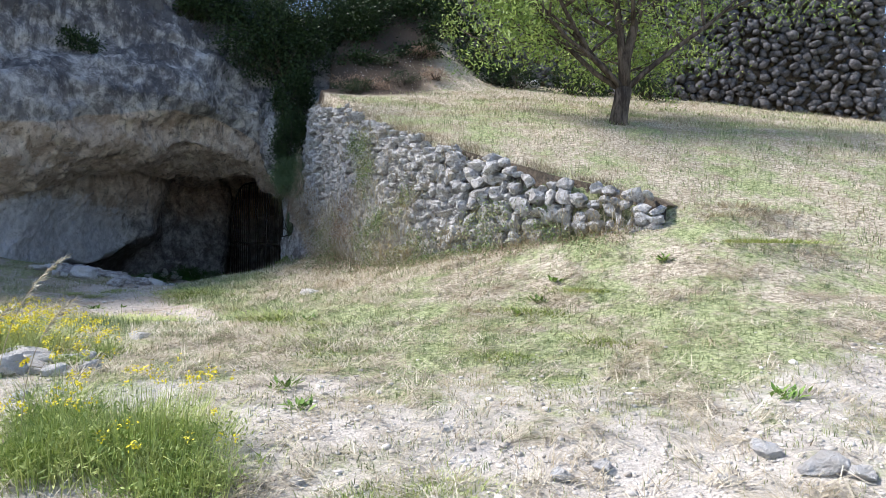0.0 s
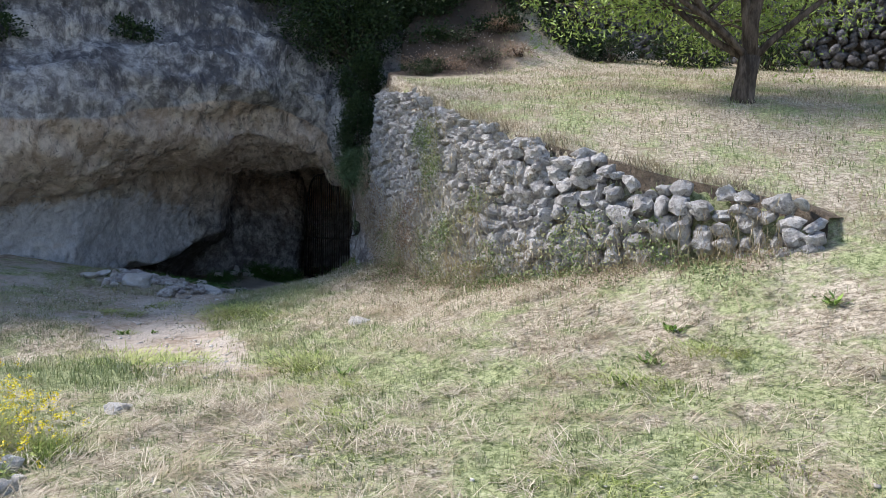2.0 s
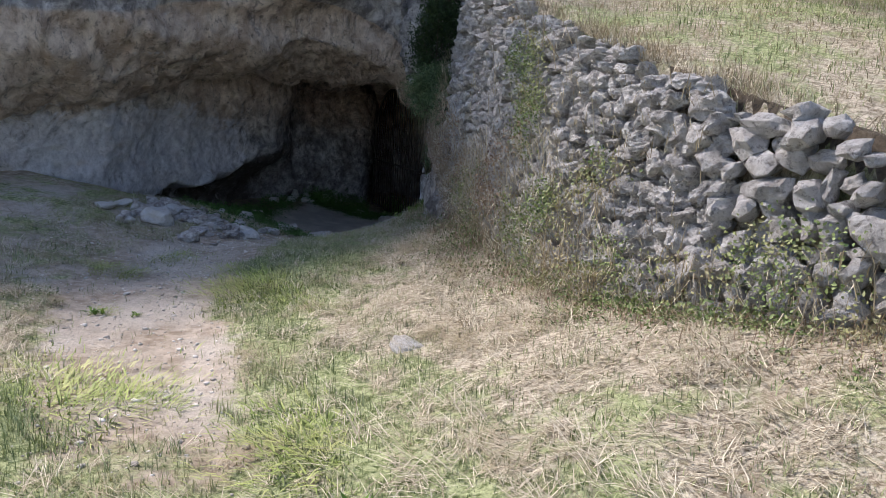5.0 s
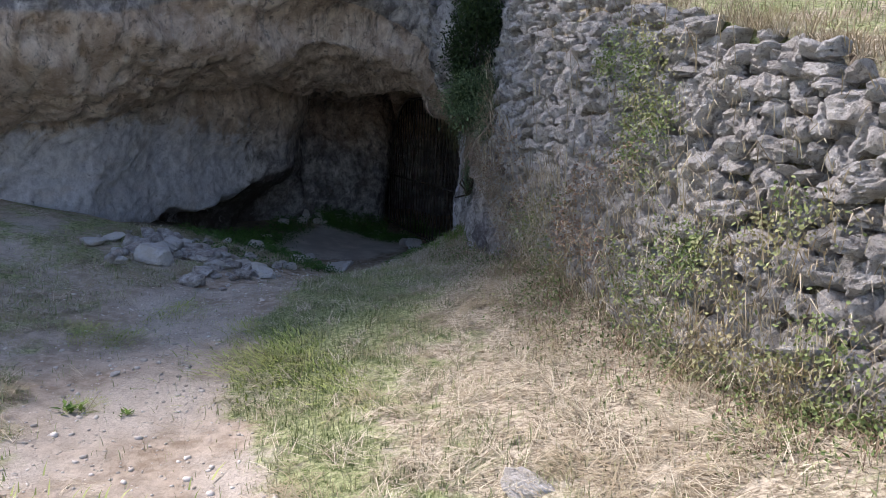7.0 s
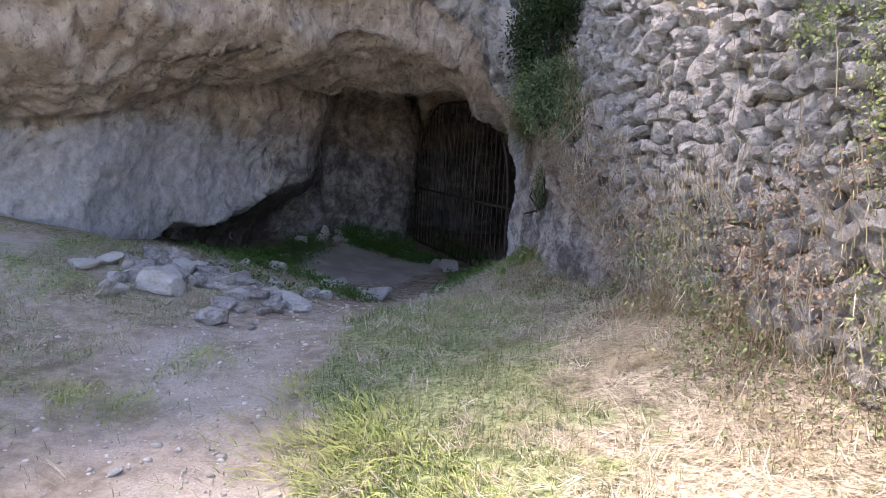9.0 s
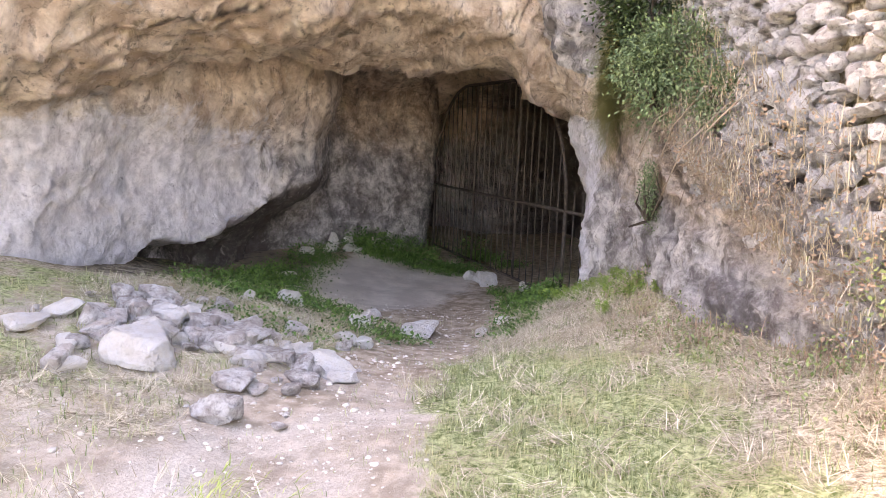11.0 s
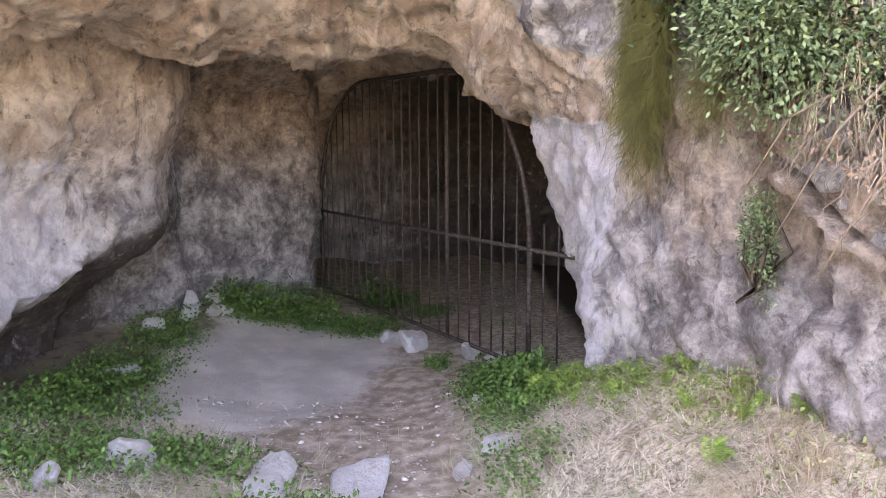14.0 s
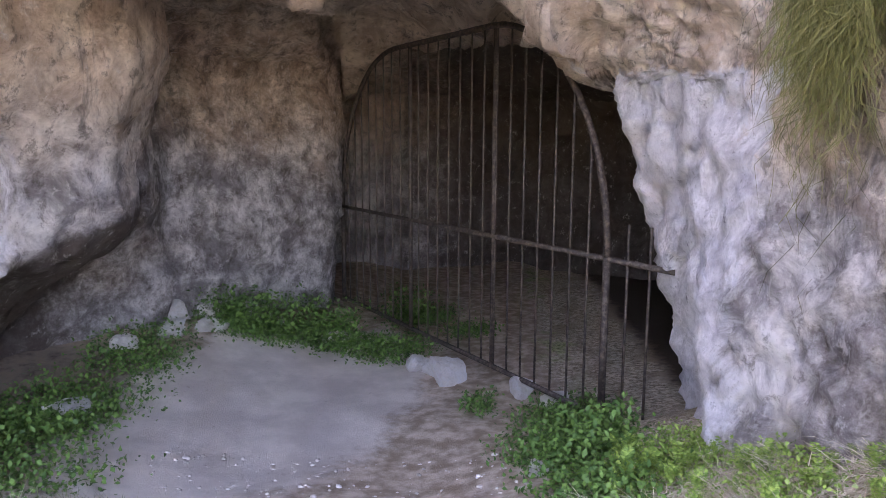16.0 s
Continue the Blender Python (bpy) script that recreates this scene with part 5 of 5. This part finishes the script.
# ---- gravel ----
def gravel():
    rng = np.random.RandomState(41)
    n = 110000
    x, y = rng.uniform(-6.5, 3.5, n), rng.uniform(1.6, 16.5, n)
    keep = rng.uniform(0, 1, n) < bare_share(x, y) ** 1.5 * (0.30 + 0.7 * (1 - ease(y, 3.5, 6))) * (1 - 0.3 * ease(y, 13, 14.5))
    x, y = x[keep][:17000], y[keep][:17000]
    n = len(x)
    size = 0.005 + 0.010 * rng.uniform(0, 1, n) ** 2 + 0.022 * rng.uniform(0, 1, n) ** 12
    kinds = [stone_mesh("p", rng, 0.05, 1, None, 9) for _ in range(8)]
    data = [(np.array([v.co[:] for v in m.vertices]), np.array([list(p.vertices) for p in m.polygons])) for m in kinds]
    z = ground_height(x, y)
    chunks = []
    for i in range(n):
        v, f = data[i % 8]
        a = rng.uniform(0, 6.28)
        c, s = math.cos(a), math.sin(a)
        q = v * [1.3, 0.9, 0.6] * size[i] * 1.6
        q = np.stack([q[:, 0] * c - q[:, 1] * s, q[:, 0] * s + q[:, 1] * c, q[:, 2]], 1)
        chunks.append((q + [x[i], y[i], z[i] + size[i] * 0.15], f))
    v, f = join(chunks)
    return tagged(fast("gravel", v, f, PEBBLE), "pale limestone gravel strewn over the bare ground", "gravel", kind="stuff")


gravel()


# ---- grass ----
def scatter(n, seed, x0, x1, y0, y1):
    rng = np.random.RandomState(seed)
    return rng, rng.uniform(x0, x1, n), rng.uniform(y0, y1, n)


def lower_area(x, y):
    """1 on the open ground below the wall and right of the cliff."""
    fx, rx = np.interp(y, FOOT_Y, FOOT_X), np.interp(y, ROCK_Y, ROCK_X)
    inside = (x > rx + 0.1) & ((x < fx + 0.05) | (y < 6.9))
    return inside & (y < 15.8)


def near_walk(x, y):
    px = np.interp(y, (0, 3.5, 5.5, 9, 12.5), (0, -0.2, -1.2, -3.9, -4.6))
    return np.exp(-(np.abs(x - px) / 3.6) ** 2)


def tufty(x, y, seed):
    """Uneven growth: tufts of a hand's width in wider patches, 0 to 1."""
    return np.clip(0.5 + 1.0 * bumps(x, y, 0.13, seed) + 0.7 * bumps(x, y, 0.3, seed + 1) + 0.5 * bumps(x, y, 0.9, seed + 2), 0, 1)


def turf():
    rng, x, y = scatter(1000000, 61, -7.6, 5.0, 1.7, 15.6)
    grow = tufty(x, y, 171)
    want = near_walk(x, y) * (1 - (0.72 + 0.24 * ease(y, 5.5, 7.5)) * ease(bare_share(x, y), 0.3, 0.85)) * (0.3 + 0.7 * green_share(x, y)) * (0.12 + 0.88 * grow)
    keep = lower_area(x, y) & (rng.uniform(0, 1, len(x)) < want * 0.95)
    x, y, grow = x[keep][:260000], y[keep][:260000], grow[keep][:260000]
    n = len(x)
    high = (0.45 + 1.0 * grow) * (1 + 0.9 * lush_and_shade(x, y)) * (1 + 0.45 * ease(y, 6, 8))
    root = np.stack([x, y, ground_height(x, y) - 0.005], 1)
    v, f = blades(root, flat_ways(rng, n), rng.uniform(0.015, 0.05, n) * high, rng.uniform(0.0025, 0.0055, n), rng.uniform(0.1, 1.7, n))
    return tagged(fast("turf", v, f, LEAF_TURF), "short mown turf of green and yellowing grass", "grass", kind="stuff")


def straw():
    """Cut hay: wisps of stalks that lie much the same way."""
    rng, x, y = scatter(60000, 62, -7.4, 5.0, 1.8, 15.4)
    want = near_walk(x, y) * (1 - (0.5 + 0.45 * ease(y, 5.5, 7.5)) * ease(bare_share(x, y), 0.3, 0.85)) * (1.1 - 0.85 * green_share(x, y)) * (1 - 0.9 * lush_and_shade(x, y)) * (0.15 + 0.85 * tufty(x, y, 181))
    keep = lower_area(x, y) & (rng.uniform(0, 1, len(x)) < want)
    x, y = x[keep][:8500], y[keep][:8500]
    k = 14
    lie = np.repeat(rng.uniform(0, 6.2832, len(x)), k) + rng.normal(0, 0.45, len(x) * k)
    x, y = np.repeat(x, k) + rng.normal(0, 0.035, len(x) * k), np.repeat(y, k) + rng.normal(0, 0.035, len(y) * k)
    n = len(x)
    root = np.stack([x, y, ground_height(x, y) + rng.uniform(0, 0.03, n)], 1)
    way = np.stack([np.cos(lie), np.sin(lie), np.zeros(n)], 1)
    v, f = blades(root, way, rng.uniform(0.04, 0.2, n), rng.uniform(0.0022, 0.005, n), rng.uniform(1.2, 1.72, n), 0.88)
    return tagged(fast("cut_straw", v, f, LEAF_STRAW), "mown dry straw lying on the ground", "straw", kind="stuff")


def terrace_grass():
    rng, x, y = scatter(260000, 63, -3.2, 9.5, 5.8, 17.5)
    fx = np.interp(y, FOOT_Y, FOOT_X)
    keep = (x > fx + 0.25) & (y > 5.8) & ((x > -0.6 + 0.12 * (y - 14) + rng.normal(0, 0.35, len(x))) | (y < 13.3)) & (rng.uniform(0, 1, len(x)) < 0.1 + 0.8 * tufty(x, y, 191))
    x, y = x[keep][:120000], y[keep][:120000]
    n = len(x)
    green = rng.uniform(0, 1, n) < 0.4 + 1.1 * bumps(x, y, 1.6, 78) + 0.7 * bumps(x, y, 0.5, 79)
    root = np.stack([x, y, ground_height(x, y) - 0.005], 1)
    way = flat_ways(rng, n)
    for mask, mat, name, lo, hi, label in ((green, LEAF_TURF, "turf", 0.1, 1.4, "yellow-green grass on the terrace"), (~green, LEAF_STRAW, "cut_straw", 0.8, 1.8, "dry straw-coloured grass on the terrace")):
        k = int(mask.sum())
        v, f = blades(root[mask], way[mask], rng.uniform(0.025, 0.085, k), rng.uniform(0.004, 0.007, k), rng.uniform(lo, hi, k))
        tagged(fast(name, v, f, mat), label, "grass", kind="stuff")


turf()
straw()
terrace_grass()

# ---- single stones of the wall ----
for s, k, m in NEAR_STONES:
    ob = new("stone", STONE_KINDS[k])
    ob.parent = WALL
    ob.matrix_local = m
